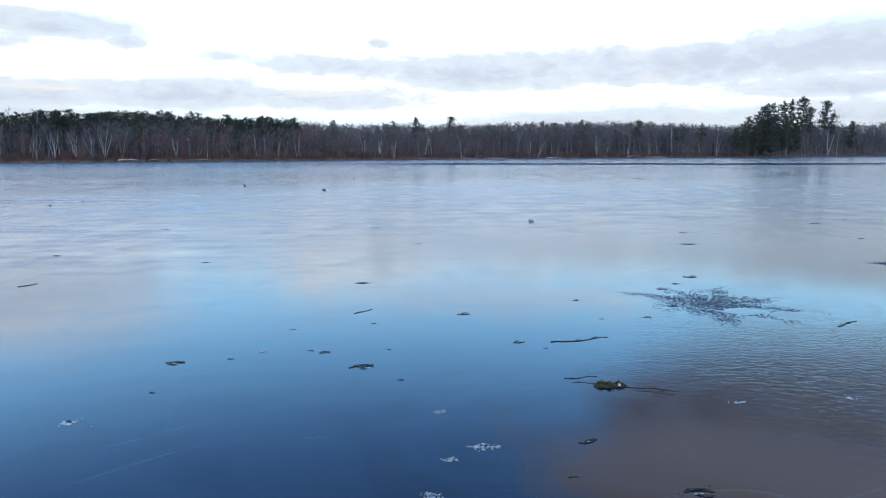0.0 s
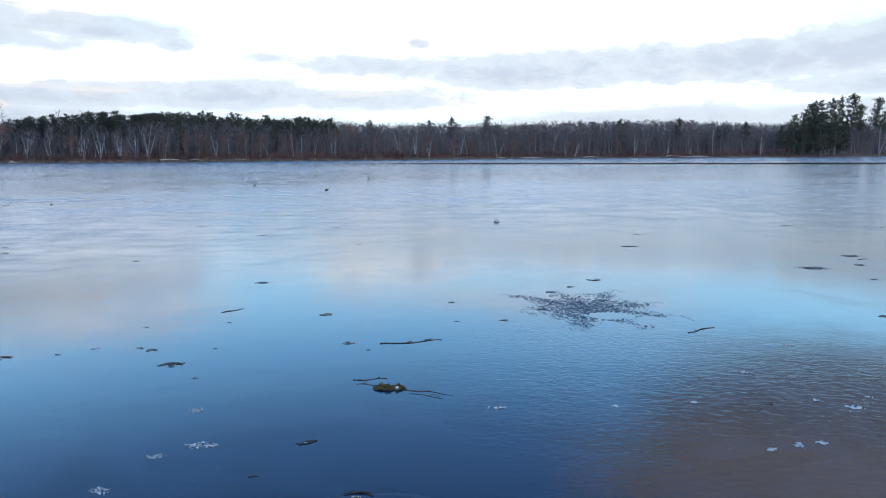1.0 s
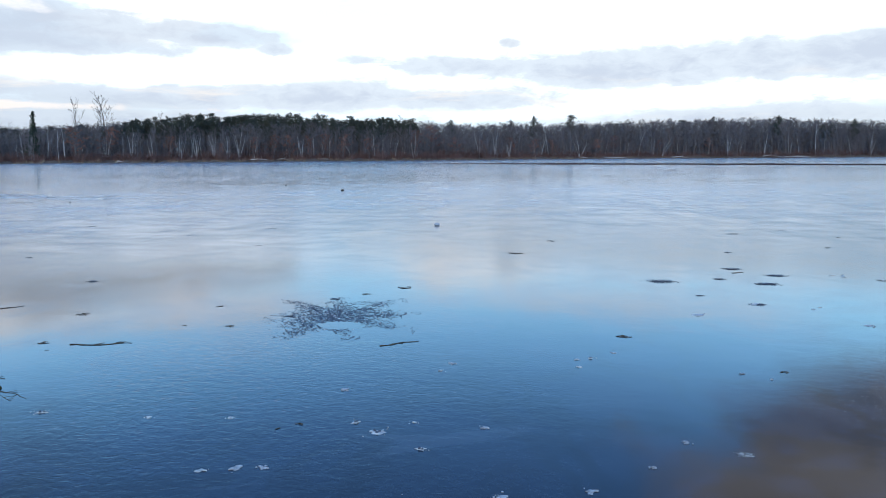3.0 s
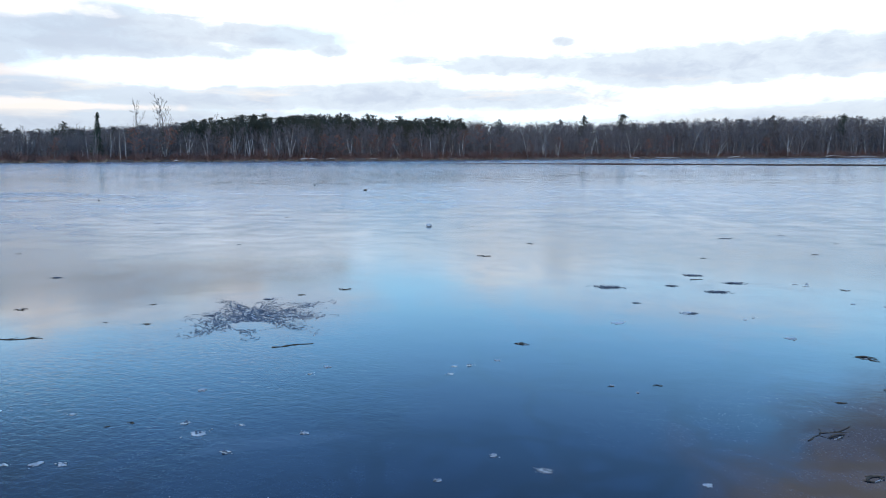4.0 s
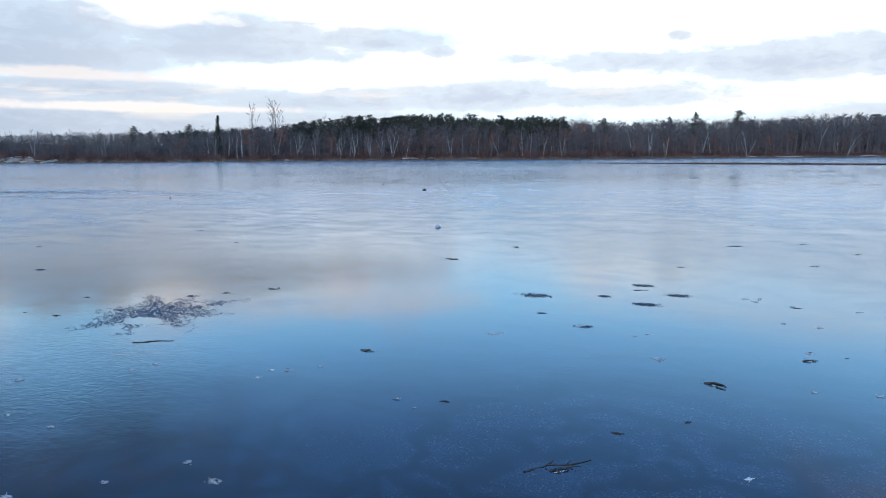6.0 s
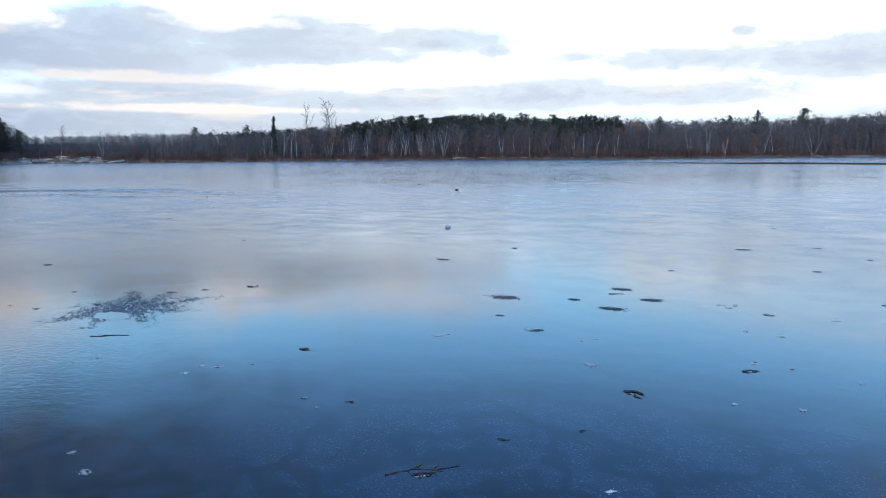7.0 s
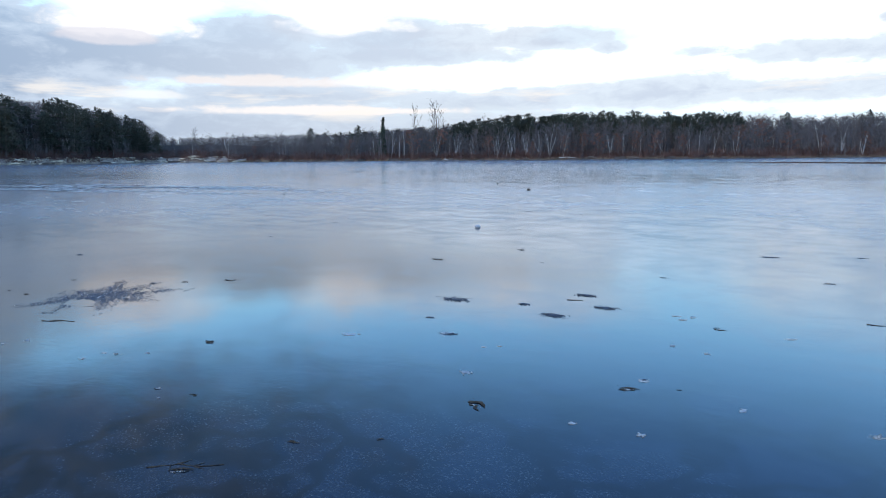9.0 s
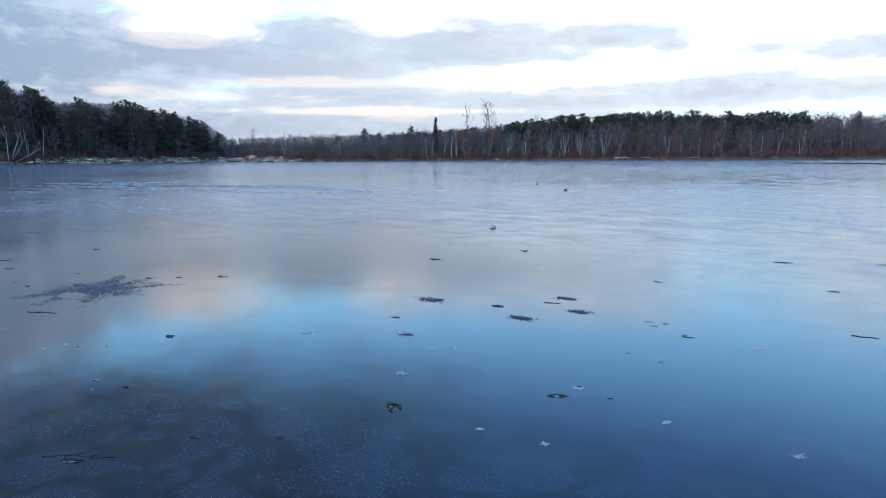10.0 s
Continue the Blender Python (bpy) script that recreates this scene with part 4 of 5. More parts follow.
def woodland():
    """The depth of the woods behind and between the shore rows, and the thickets under them."""
    trees = [block(wood_tree(700 + k)) for k in range(5)]
    rr = random.Random(21)
    poses = []
    for i in range(620):
        a = -38 + 118 * (i + rr.random()) / 620
        back = 14 + 60 * rr.random() ** 1.3
        if 12 < a < 36:
            share = rr.uniform(0.62, 0.84)
        elif a > 61.5:
            share = rr.uniform(0.5, 0.8)
        else:
            share = rr.uniform(0.88, 1.0)
        h = top_height(a, back) * share
        poses.append((rr.randrange(5), stand(a, back, rr.uniform(0, 6.3), h / UNIT, 0.0, rr.uniform(1.5, 2.0))))
    for i in range(480):
        a = -36 + 116 * (i + rr.random()) / 480
        back = 6 + 14 * rr.random()
        if a > 61.5 and rr.random() < 0.5:
            continue
        h = top_height(a, back) * (rr.uniform(0.25, 0.5) if a > 61.5 else rr.uniform(0.55, 0.8))
        poses.append((rr.randrange(5), stand(a, back, rr.uniform(0, 6.3), h / UNIT, 0.0, rr.uniform(1.1, 1.6))))
    trees += [block(far_tree(760 + k)) for k in range(5)]
    for i in range(1000):
        a = -38 + 118 * (i + rr.random()) / 1000
        back = 34 + 70 * rr.random()
        share = rr.uniform(0.7, 0.86) if 12 < a < 36 else rr.uniform(0.86, 1.0)
        poses.append((5 + rr.randrange(5), stand(a, back, rr.uniform(0, 6.3), top_height(a, back) * share / UNIT, 0.0, rr.uniform(1.0, 1.5))))
    joined("woodland", trees, poses, M_TWIG, "dense leafless grey-brown woods behind the shore", "woods")
    brush = [block(brush_mesh(800 + k)) for k in range(4)]
    poses = []
    for i in range(480):
        a = -38 + 118 * (i + rr.random()) / 480
        back = 6 + 34 * rr.random()
        poses.append((rr.randrange(4), stand(a, back, rr.uniform(0, 6.3), rr.uniform(0.7, 1.2), 0.0, 1.2)))
    for i in range(520):
        a = -38 + 84 * (i + rr.random()) / 520
        back = 40 + 60 * rr.random()
        poses.append((rr.randrange(4), stand(a, back, rr.uniform(0, 6.3), rr.uniform(0.8, 1.3), 0.0, 1.7)))
    joined("thicket", brush, poses, M_TWIG, "grey-brown thicket of saplings under the trees", "thicket")


woodland()

# ---- what lies on the ice ----
def blob_outline(r, count, radius, squash=1.0, rough=0.3):
    """Uneven closed outline round the origin."""
    ph = r.uniform(0, 9)
    out = []
    for k in range(count):
        t = 2 * math.pi * k / count
        d = radius * (1 + rough * (noise.noise((math.cos(t) * 1.3 + ph, math.sin(t) * 1.3, ph)) * 1.6 + r.uniform(-0.25, 0.25)))
        out.append((math.cos(t) * d, math.sin(t) * d * squash))
    return out


def slab(s, outline, z0, z1, shrink=0.8, lift=None):
    """A low solid with a sloping rim over an outline."""
    n, base = len(outline), len(s.v)
    cx, cy = sum(p[0] for p in outline) / n, sum(p[1] for p in outline) / n
    for x, y in outline:
        s.v.append(Vector((x, y, z0)))
    for k, (x, y) in enumerate(outline):
        z = z1 * (1 + 0.35 * noise.noise((x * 40, y * 40, 1.0)))
        s.v.append(Vector((cx + (x - cx) * shrink, cy + (y - cy) * shrink, z)))
    s.v.append(Vector((cx, cy, z1 * 1.15)))
    for k in range(n):
        j = (k + 1) % n
        s.f.append((base + k, base + j, base + n + j, base + n + k))
        s.f.append((base + n + k, base + n + j, base + 2 * n))


def lay(ob, x, y, turn, z=0.0):
    ob.matrix_basis = Matrix.Translation((x, y, z)) @ Matrix.Rotation(radians(turn), 4, "Z")
    return ob


def strip(s, r, long, wide, curl, bow, ragged=0.35):
    """A torn strip, curled across and bowed along its length, with two faces."""
    n, base = 9, len(s.v)
    ph = r.uniform(0, 40)
    for side in (0, 1):
        for k in range(n + 1):
            u = k / n
            half = wide * 0.5 * (math.sin(math.pi * (0.012 + 0.976 * u)) ** 0.8)
            cx, cy = (u - 0.5) * long, bow * long * math.sin(math.pi * u) + long * 0.05 * noise.noise((u * 6 + ph, 0, 0))
            for v in (-1, 0, 1):
                edge = 1 + ragged * 1.8 * noise.noise((u * 9 + ph, v * 4.0, 2))
                z = 0.0008 + 0.45 * curl * (0.1 + 0.9 * v * v) * (0.45 + 0.55 * noise.noise((u * 5 + ph, v, 7)) + 0.1)
                s.v.append(Vector((cx, cy + v * half * edge, max(z, 0.0006) + side * 0.0015)))
    m = (n + 1) * 3
    for k in range(n):
        for v in (0, 1):
            i = base + k * 3 + v
            s.f.append((i, i + 3, i + 4, i + 1))
            s.f.append((m + i, m + i + 1, m + i + 4, m + i + 3))
        for v in (0, 2):
            i = base + k * 3 + v
            s.f.append((i, m + i, m + i + 3, i + 3))


def shifted(soup, start, x, y, turn):
    m = Matrix.Translation((x, y, 0)) @ Matrix.Rotation(turn, 4, "Z")
    for k in range(start, len(soup.v)):
        soup.v[k] = m @ soup.v[k]


def dead_leaf(seed, x, y, long, turn, broad=1.0):
    """A dead leaf or strip of bark frozen in, torn, with a thin pale edge of refrozen melt where it is large."""
    r = random.Random(seed)
    blade = Soup()
    bow = r.choice((-1, 1)) * r.uniform(0.08, 0.20)
    strip(blade, r, long, broad * long * r.uniform(0.08, 0.15), long * r.uniform(0.04, 0.09), bow * 1.5)
    # torn flaps that curl the other way, and loose shreds
    shreds = Soup()
    for share in ((0.62, 0.40, 0.28) if long > 0.07 else (0.5,)):
        k = len(shreds.v)
        strip(shreds, r, long * share * r.uniform(0.8, 1.1), broad * long * r.uniform(0.06, 0.11), long * 0.05, -bow * r.uniform(0.8, 1.8))
        shifted(shreds, k, r.uniform(-0.35, 0.35) * long, r.uniform(-0.30, 0.25) * long, r.gauss(0, 0.7))
    for _ in range(4 if long > 0.07 else 2):
        k = len(shreds.v)
        slab(shreds, blob_outline(r, 7, long * r.uniform(0.012, 0.035), 0.6, 0.5), 0.0004, 0.0022, 0.8)
        shifted(shreds, k, r.uniform(-0.75, 0.75) * long, r.uniform(-0.5, 0.5) * long, r.uniform(0, 3))
    root = tagged(new("dead_leaf"), "dark wet torn dead leaf frozen onto the ice", "leaf", "dead leaves on the ice")
    mesh_object("blade", blade.v, blade.f, M_LEAF, root, smooth=True)
    tagged(mesh_object("shreds", shreds.v, shreds.f, M_LEAF, root, "loose dark shreds of leaf"), kind="stuff")
    if long > 0.09:
        rim = flakes(r, 26, long * 0.45, long * 0.035, long * 0.012, long * 0.035, 3, 0.7)
        rim_ob = mesh_object("melt_rim", [v + Vector((0, -long * 0.11, 0)) for v in rim.v], rim.f, M_FROST, root, "crumbs of white refrozen melt")
        tagged(rim_ob, kind="stuff")
    lay(root, x, y, turn)


def stick(seed, a, b, girth, twigs=2, label="dark wet broken stick lying on the ice"):
    r = random.Random(seed)
    s = Soup()
    p, q = Vector((*a, girth * 0.15)), Vector((*b, girth * 0.15))
    long = (q - p).length
    side = Vector((-(q - p).y, (q - p).x, 0)).normalized()
    pts = [p.lerp(q, k / 10) + side * long * (0.035 * math.sin(k * 0.8 + seed) + r.gauss(0, 0.010)) + Vector((0, 0, r.uniform(0, girth * 0.3))) for k in range(11)]
    s.tube(pts, [girth * r.uniform(0.55, 1.3) * (1.1 - 0.07 * k) for k in range(11)], 6)
    root = tagged(new("stick"), label, "stick", "sticks on the ice")
    off = Vector(((p.x + q.x) / 2, (p.y + q.y) / 2, 0))
    root.location = off
    mesh_object("shaft", [v - off for v in s.v], s.f, M_LEAF, root, smooth=True)
    for k in range(twigs):
        at = pts[r.randrange(2, 9)] - off
        d = ((q - p).normalized() * r.uniform(0.2, 1) + side * r.choice((-1, 1)) * r.uniform(0.4, 1)).normalized()
        t = Soup()
        t.tube([at, at + d * long * 0.08, at + d * long * r.uniform(0.12, 0.22) + side * 0.004], [girth * 0.5, girth * 0.42, girth * 0.2], 4)
        mesh_object("twig", t.v, t.f, M_LEAF, root)


def ice_chip(seed, x, y, wide, turn):
    """A low crust of white ice with pits through it."""
    r = random.Random(seed)
    s = Soup()
    if wide > 0.06 and seed % 3:
        # broken into a ragged ring of crumbs round a melted hollow
        for k in range(110):
            t, d = r.uniform(0, 6.3), wide * abs(r.gauss(0.32, 0.13)) * (1 + 0.4 * noise.noise((k * 0.3, seed, 0)))
            t += 0.5 * math.sin(2 * t + seed)
            out = blob_outline(r, 6, wide * r.uniform(0.012, 0.052), r.uniform(0.5, 0.9), 0.5)
            slab(s, [(px + math.cos(t) * d * 1.15, py + math.sin(t) * d * 0.7) for px, py in out], 0.0004, r.uniform(0.001, 0.004), 0.8)
    else:
        slab(s, blob_outline(r, 16, wide * 0.40, r.uniform(0.5, 0.8), 0.6), 0.0005, 0.004, 0.75)
        for _ in range(9):
            out = blob_outline(r, 6, wide * r.uniform(0.02, 0.07), 0.6, 0.5)
            cx, cy = r.gauss(0, 0.42) * wide, r.gauss(0, 0.3) * wide
            slab(s, [(px + cx, py + cy) for px, py in out], 0.0004, r.uniform(0.001, 0.003), 0.8)
    root = tagged(new("ice_chip"), "small white crust of ice on the dark lake ice", "ice", "white ice chips")
    mesh_object("crust", s.v, s.f, M_RIM, root)
    if wide > 0.05 and not (wide > 0.06 and seed % 3):
        for _ in range(3):
            c = Vector((r.uniform(-0.2, 0.2) * wide, r.uniform(-0.15, 0.15) * wide, 0))
            h = Soup()
            slab(h, [(px + c.x, py + c.y) for px, py in blob_outline(r, 7, wide * r.uniform(0.06, 0.11), 0.7, 0.3)], 0.004, 0.0105, 0.8)
            mesh_object("pit", h.v, h.f, M_PITTED, root, "dark melted pit")
    lay(root, x, y, turn)


def flakes(r, count, spread_x, spread_y, small, large, lobes=1, power=1.0, tilt=0.0):
    """Thin ragged plates scattered over an uneven field, thinning outwards."""
    s = Soup()
    centres = [(0, 0, 1.0)] + [(r.uniform(-0.55, 0.55) * spread_x, r.uniform(-0.45, 0.45) * spread_y, r.uniform(0.4, 0.7)) for _ in range(lobes - 1)]
    for _ in range(count):
        cx, cy, k = r.choice(centres)
        t, d = r.uniform(0, 6.3), min(abs(r.gauss(0, 0.52)), 1.15) * (0.6 + 0.4 * power)
        px, py = cx + math.cos(t) * d * spread_x * k, cy + math.sin(t) * d * spread_y * k
        size = r.uniform(small, large) * max(1.1 - 0.7 * d, 0.25)
        out = blob_outline(r, 6, size * r.uniform(0.8, 1.5), r.uniform(0.25, 0.6), 0.5)
        a = r.gauss(-radians(tilt), 0.4)
        z = r.uniform(0.0015, 0.0055)
        slab(s, [(px + u * math.cos(a) - v * math.sin(a), py + u * math.sin(a) + v * math.cos(a)) for u, v in out], 0.0003, z, 0.85)
    return s


def pitted_patch(seed, x, y, wide, turn, deep=0.8, count=60, lobes=1):
    r = random.Random(seed)
    big = min(0.013, 0.08 * wide)
    s = flakes(r, count, wide * 0.5, wide * 0.5 * deep, big * 0.2, big, lobes, 1.0, turn - 15)
    root = tagged(new("pitted_ice_patch"), "dark rough pitted patch of refrozen slush in the ice", "ice", "dark pitted patches")
    tagged(mesh_object("crust", s.v, s.f, M_PITTED, root), kind="stuff")
    if wide > 0.3:
        w = flakes(r, count // 9, wide * 0.36, wide * 0.32 * deep, big * 0.12, big * 0.3, lobes, 0.6)
        tagged(mesh_object("frost", [v + Vector((0, 0, 0.003)) for v in w.v], w.f, M_FROST, root, "pale frost grains"), kind="stuff")
    lay(root, x, y, turn)


def slush_star(x, y):
    """A wide star of dark refrozen slush, where water once welled up through the ice: plates and wrinkles with bare gaps."""
    r = random.Random(41)
    arms = [(142, 0.98, 15), (104, 0.80, 20), (58, 0.86, 22), (14, 0.78, 20), (-22, 0.88, 15), (-62, 0.86, 15), (-104, 0.88, 20), (178, 0.54, 22)]

    def reach(a):
        return max(0.60, max(far * math.exp(-(((a - b + 180) % 360 - 180) / w) ** 2) for b, far, w in arms))

    plates, grains = Soup(), Soup()
    for _ in range(42000):
        px, py = r.uniform(-1.05, 1.05), r.uniform(-1.05, 1.05)
        a, d = math.degrees(math.atan2(py, px)), math.hypot(px, py)
        u = d / (reach(a) * (1 + 0.28 * noise.noise((px * 4, py * 4, 3)) + 0.12 * noise.noise((px * 13, py * 13, 3))))
        net = 0.45 * noise.noise((px * 6, py * 6, 8)) + 0.55 * noise.noise((px * 31, py * 31, 1))
        hole = math.hypot((px - 0.16) / 0.20, (py + 0.30) / 0.13) < 1 + 0.5 * net
        if u > 1.08 or hole or net < -0.34 + 0.7 * max(u - 0.45, 0) ** 0.8:
            continue
        if r.random() > 1.0 - 0.72 * u:
            continue
        size = r.uniform(0.004, 0.012) * (1.15 - 0.5 * u)
        out = blob_outline(r, 6, size, r.uniform(0.6, 0.95), 0.5)
        t = r.gauss(radians(20), 0.8)
        soup, z = (grains, 0.0032) if r.random() < 0.025 else (plates, r.uniform(0.0006, 0.0014))
        slab(soup, [(px + p * math.cos(t) - q * math.sin(t), py + p * math.sin(t) + q * math.cos(t)) for p, q in out], 0.0003, z, 0.93)
    root = tagged(new("slush_star"), "wide star-shaped patch of dark refrozen slush in the ice", "ice")
    tagged(mesh_object("crust", plates.v, plates.f, M_PITTED, root), kind="stuff")
    tagged(mesh_object("frost", grains.v, grains.f, M_FROST, root, "pale frost grains"), kind="stuff")
    lay(root, x, y, 0)


def frost_spot(seed, x, y, wide, turn):
    r = random.Random(seed)
    s = flakes(r, 16, wide * 0.5, wide * 0.42, wide * 0.05, wide * 0.17, 1, 0.7)
    ob = tagged(new("frost_spot"), "small pale spot of frost on the ice", "frost", "frost spots")
    tagged(mesh_object("crust", s.v, s.f, M_FROST, ob), kind="stuff")
    lay(ob, x, y, turn)


def weed_clump(x, y, wide):
    """A tangle of olive pond weed pushed up through the ice."""
    r = random.Random(77)
    root = tagged(new("weed_clump"), "olive-brown clump of pond weed frozen into the ice", "weed")
    s = Soup()
    for _ in range(1500):
        t, d = r.uniform(0, 6.3), r.random() ** 0.6
        lobe = r.choice(((-0.24, 0.02, 0.27), (-0.05, 0.0, 0.26), (0.25, 0.03, 0.22), (0.40, -0.02, 0.10), (-0.40, -0.03, 0.12)))
        ragged = 1 + 0.5 * noise.noise((math.cos(t) * 2.2, math.sin(t) * 2.2, lobe[0] * 9))
        p = Vector(((lobe[0] + math.cos(t) * d * lobe[2] * ragged) * wide, (lobe[1] + math.sin(t) * d * lobe[2] * 0.8 * ragged) * wide, 0.002))
        p.z += (0.05 + 0.09 * max(noise.noise((p.x * 45, p.y * 45, 6)), 0)) * wide * lobe[2] / 0.15 * (1 - d * d) * r.uniform(0.3, 1.1) * (0.6 + 0.6 * noise.noise((p.x * 14, p.y * 14, 2)) + 0.3)
        d2 = Vector((r.gauss(0, 1), r.gauss(0, 1), r.gauss(0.1, 0.4))).normalized() * r.uniform(0.007, 0.018)
        side = d2.orthogonal().normalized() * r.uniform(0.003, 0.007)
        s.v += [p - side, p + side, p + d2 + side * 0.4, p + d2 - side * 0.4]
        n = len(s.v)
        s.f.append((n - 4, n - 3, n - 2, n - 1))
    mesh_object("tangle", s.v, s.f, M_WEED, root)
    core = Soup()
    slab(core, blob_outline(r, 18, wide * 0.36, 0.42, 0.7), 0.0, 0.006, 0.7)
    mesh_object("core", core.v, core.f, M_WEED, root)
    for bx, by in ((-0.045, 0.02), (-0.02, 0.03), (0.05, -0.02)):
        b = Soup()
        slab(b, blob_outline(r, 8, 0.009, 0.7, 0.3), 0.010, 0.022, 0.8)
        mesh_object("ice_bit", [v + Vector((bx, by, 0)) for v in b.v], b.f, M_RIM, root, "bit of white ice")
    lay(root, x, y, 0)


def ice_lump(x, y, wide, mat, label):
    bm = bmesh.new()
    bmesh.ops.create_icosphere(bm, subdivisions=3, radius=wide * 0.5)
    for v in bm.verts:
        v.co *= 1 + 0.22 * noise.noise(v.co * (5 / wide) * 0.4 + Vector((x, y, 0)))
        v.co.z = v.co.z * 0.6 + wide * 0.18
    me = bpy.data.meshes.new("lump")
    bm.to_mesh(me)
    bm.free()
    me.materials.append(mat)
    me.shade_smooth()
    ob = tagged(new("ice_lump", me), label, "lump")
    ob.location = (x, y, 0)


slush_star(2.56, 5.92)
for k, (x, y, wide, turn) in enumerate([(5.74, 8.14, 0.44, 5), (6.72, 9.13, 0.26, 5), (6.42, 8.39, 0.17, 5), (7.13, 8.73, 0.27, 5), (6.88, 8.17, 0.29, 5),
                                        (6.02, 7.40, 0.10, 5), (6.51, 7.08, 0.18, 5), (2.15, 5.84, 0.11, 16), (7.63, 13.03, 0.21, 15), (-0.9, 7.0, 0.16, 0), (2.3, 6.6, 0.12, 0)]):
    pitted_patch(20 + k, x, y, wide, turn, 0.62, 330 if wide > 0.2 else 110)

# thin dark streaks of slush farther out
for k, (x, y, wide) in enumerate([(-8.2, 13.1, 0.2), (-5.4, 12.4, 0.28), (-4.2, 12.8, 0.2), (-2.1, 14.8, 0.22), (-1.35, 12.6, 0.3), (0.7, 17.6, 0.2), (2.6, 13.5, 0.14), (2.8, 13.9, 0.12), (7.6, 13.0, 0.22),
                                  (8.65, 13.7, 0.2), (-2.4, 11.3, 0.2), (6.3, 21.8, 0.2), (2.2, 17.6, 0.16), (7.0, 10.6, 0.16), (-3.1, 15.2, 0.3), (4.4, 11.5, 0.12), (7.9, 16.5, 0.2), (-6.6, 16.4, 0.2), (-0.4, 10.2, 0.12)]):
    pitted_patch(60 + k, x, y, wide, 20, 0.3, 40)

# sticks: from, to, thickness
stick(1, (0.82, 4.67), (1.28, 4.80), 0.006, 3, "long dark twiggy stick lying on the ice")
stick(2, (0.77, 3.88), (0.98, 3.93), 0.004, 1)
stick(3, (3.24, 5.09), (3.50, 5.28), 0.005, 2)
stick(5, (6.82, 4.36), (7.10, 4.60), 0.004, 6, "dark rotten branch frozen into the ice")
stick(6, (-0.80, 5.60), (-0.65, 5.76), 0.005, 2)
stick(7, (-4.65, 6.86), (-4.55, 7.04), 0.007, 0)
stick(8, (9.19, 9.55), (9.37, 9.60), 0.005, 1)
stick(9, (6.66, 8.83), (6.80, 8.90), 0.006, 0)
stick(10, (1.12, 3.74), (1.42, 3.66), 0.0028, 3, "thin dark twig trailing from the pond weed")
stick(11, (1.16, 3.68), (1.36, 3.60), 0.0022, 2, "thin dark twig trailing from the pond weed")
stick(12, (0.80, 3.82), (0.99, 3.80), 0.0026, 2, "thin dark twig trailing from the pond weed")
weed_clump(1.02, 3.75, 0.18)

LEAVES = [(-6.04, 9.68, 0.09, 0), (-5.58, 9.11, 0.13, 8), (-3.17, 8.45, 0.12, 6), (-2.32, 8.85, 0.05, 0), (-0.59, 5.25, 0.05, 0), (-1.23, 5.07, 0.05, 0),
          (-1.49, 4.32, 0.05, 9), (-0.97, 4.50, 0.06, 0), (-0.86, 4.46, 0.09, 20), (-0.40, 4.52, 0.04, 0), (-0.55, 4.12, 0.19, 12), (-0.27, 3.88, 0.05, 0),
          (-1.84, 4.23, 0.15, 0), (-1.75, 3.67, 0.04, 5), (3.87, 10.04, 0.24, -4), (2.86, 7.29, 0.18, -8), (0.18, 5.57, 0.13, 0), (0.57, 4.69, 0.11, 14),
          (0.75, 4.53, 0.03, 0), (0.71, 2.99, 0.12, 22)]
LEAVES_FARTHER = [(0.57, 2.63, 0.05, 10), (1.07, 2.50, 0.15, 0), (5.12, 5.69, 0.14, 0), (3.23, 3.60, 0.05, 10), (3.14, 3.52, 0.04, 60), (1.78, 5.42, 0.09, 20),
                  (1.37, 5.38, 0.05, 17), (1.29, 6.09, 0.08, 16), (2.55, 6.87, 0.10, 16), (5.82, 4.90, 0.05, 17), (7.16, 4.98, 0.08, 10), (7.02, 3.98, 0.14, 40),
                  (8.24, 8.61, 0.11, 16), (8.22, 6.80, 0.14, 28), (8.47, 6.98, 0.03, 28), (8.63, 11.35, 0.15, 30), (7.50, 5.28, 0.05, 43), (4.33, 11.56, 0.12, 42),
                  (5.25, 10.68, 0.06, 42), (9.29, 12.75, 0.12, 27), (6.11, 4.99, 0.07, 20)]
for k, (x, y, long, turn) in enumerate(LEAVES + LEAVES_FARTHER):
    dead_leaf(40 + k, x, y, max(long * 0.88, 0.035), turn)

dead_leaf(35, 7.61, 5.98, 0.14, -8, 1.4)
dead_leaf(36, 6.99, 4.44, 0.12, 42, 1.0)

CHIPS = [(-0.02, 3.36, 0.07, 30), (0.03, 2.80, 0.07, 0), (1.69, 3.48, 0.06, 0), (2.35, 3.53, 0.04, 0), (0.20, 2.93, 0.12, 5), (-2.00, 3.24, 0.10, 0), (-0.05, 2.48, 0.08, 0),
         (-1.31, 4.48, 0.07, 0), (4.84, 5.07, 0.055, 6), (4.76, 4.86, 0.05, 6), (3.82, 4.61, 0.04, 6), (3.68, 3.58, 0.095, 6), (3.96, 3.43, 0.055, 6), (3.85, 3.74, 0.035, 6),
         (3.53, 3.68, 0.06, 40), (2.81, 3.61, 0.04, 6), (2.99, 3.02, 0.05, 6), (3.99, 2.93, 0.07, 6)]
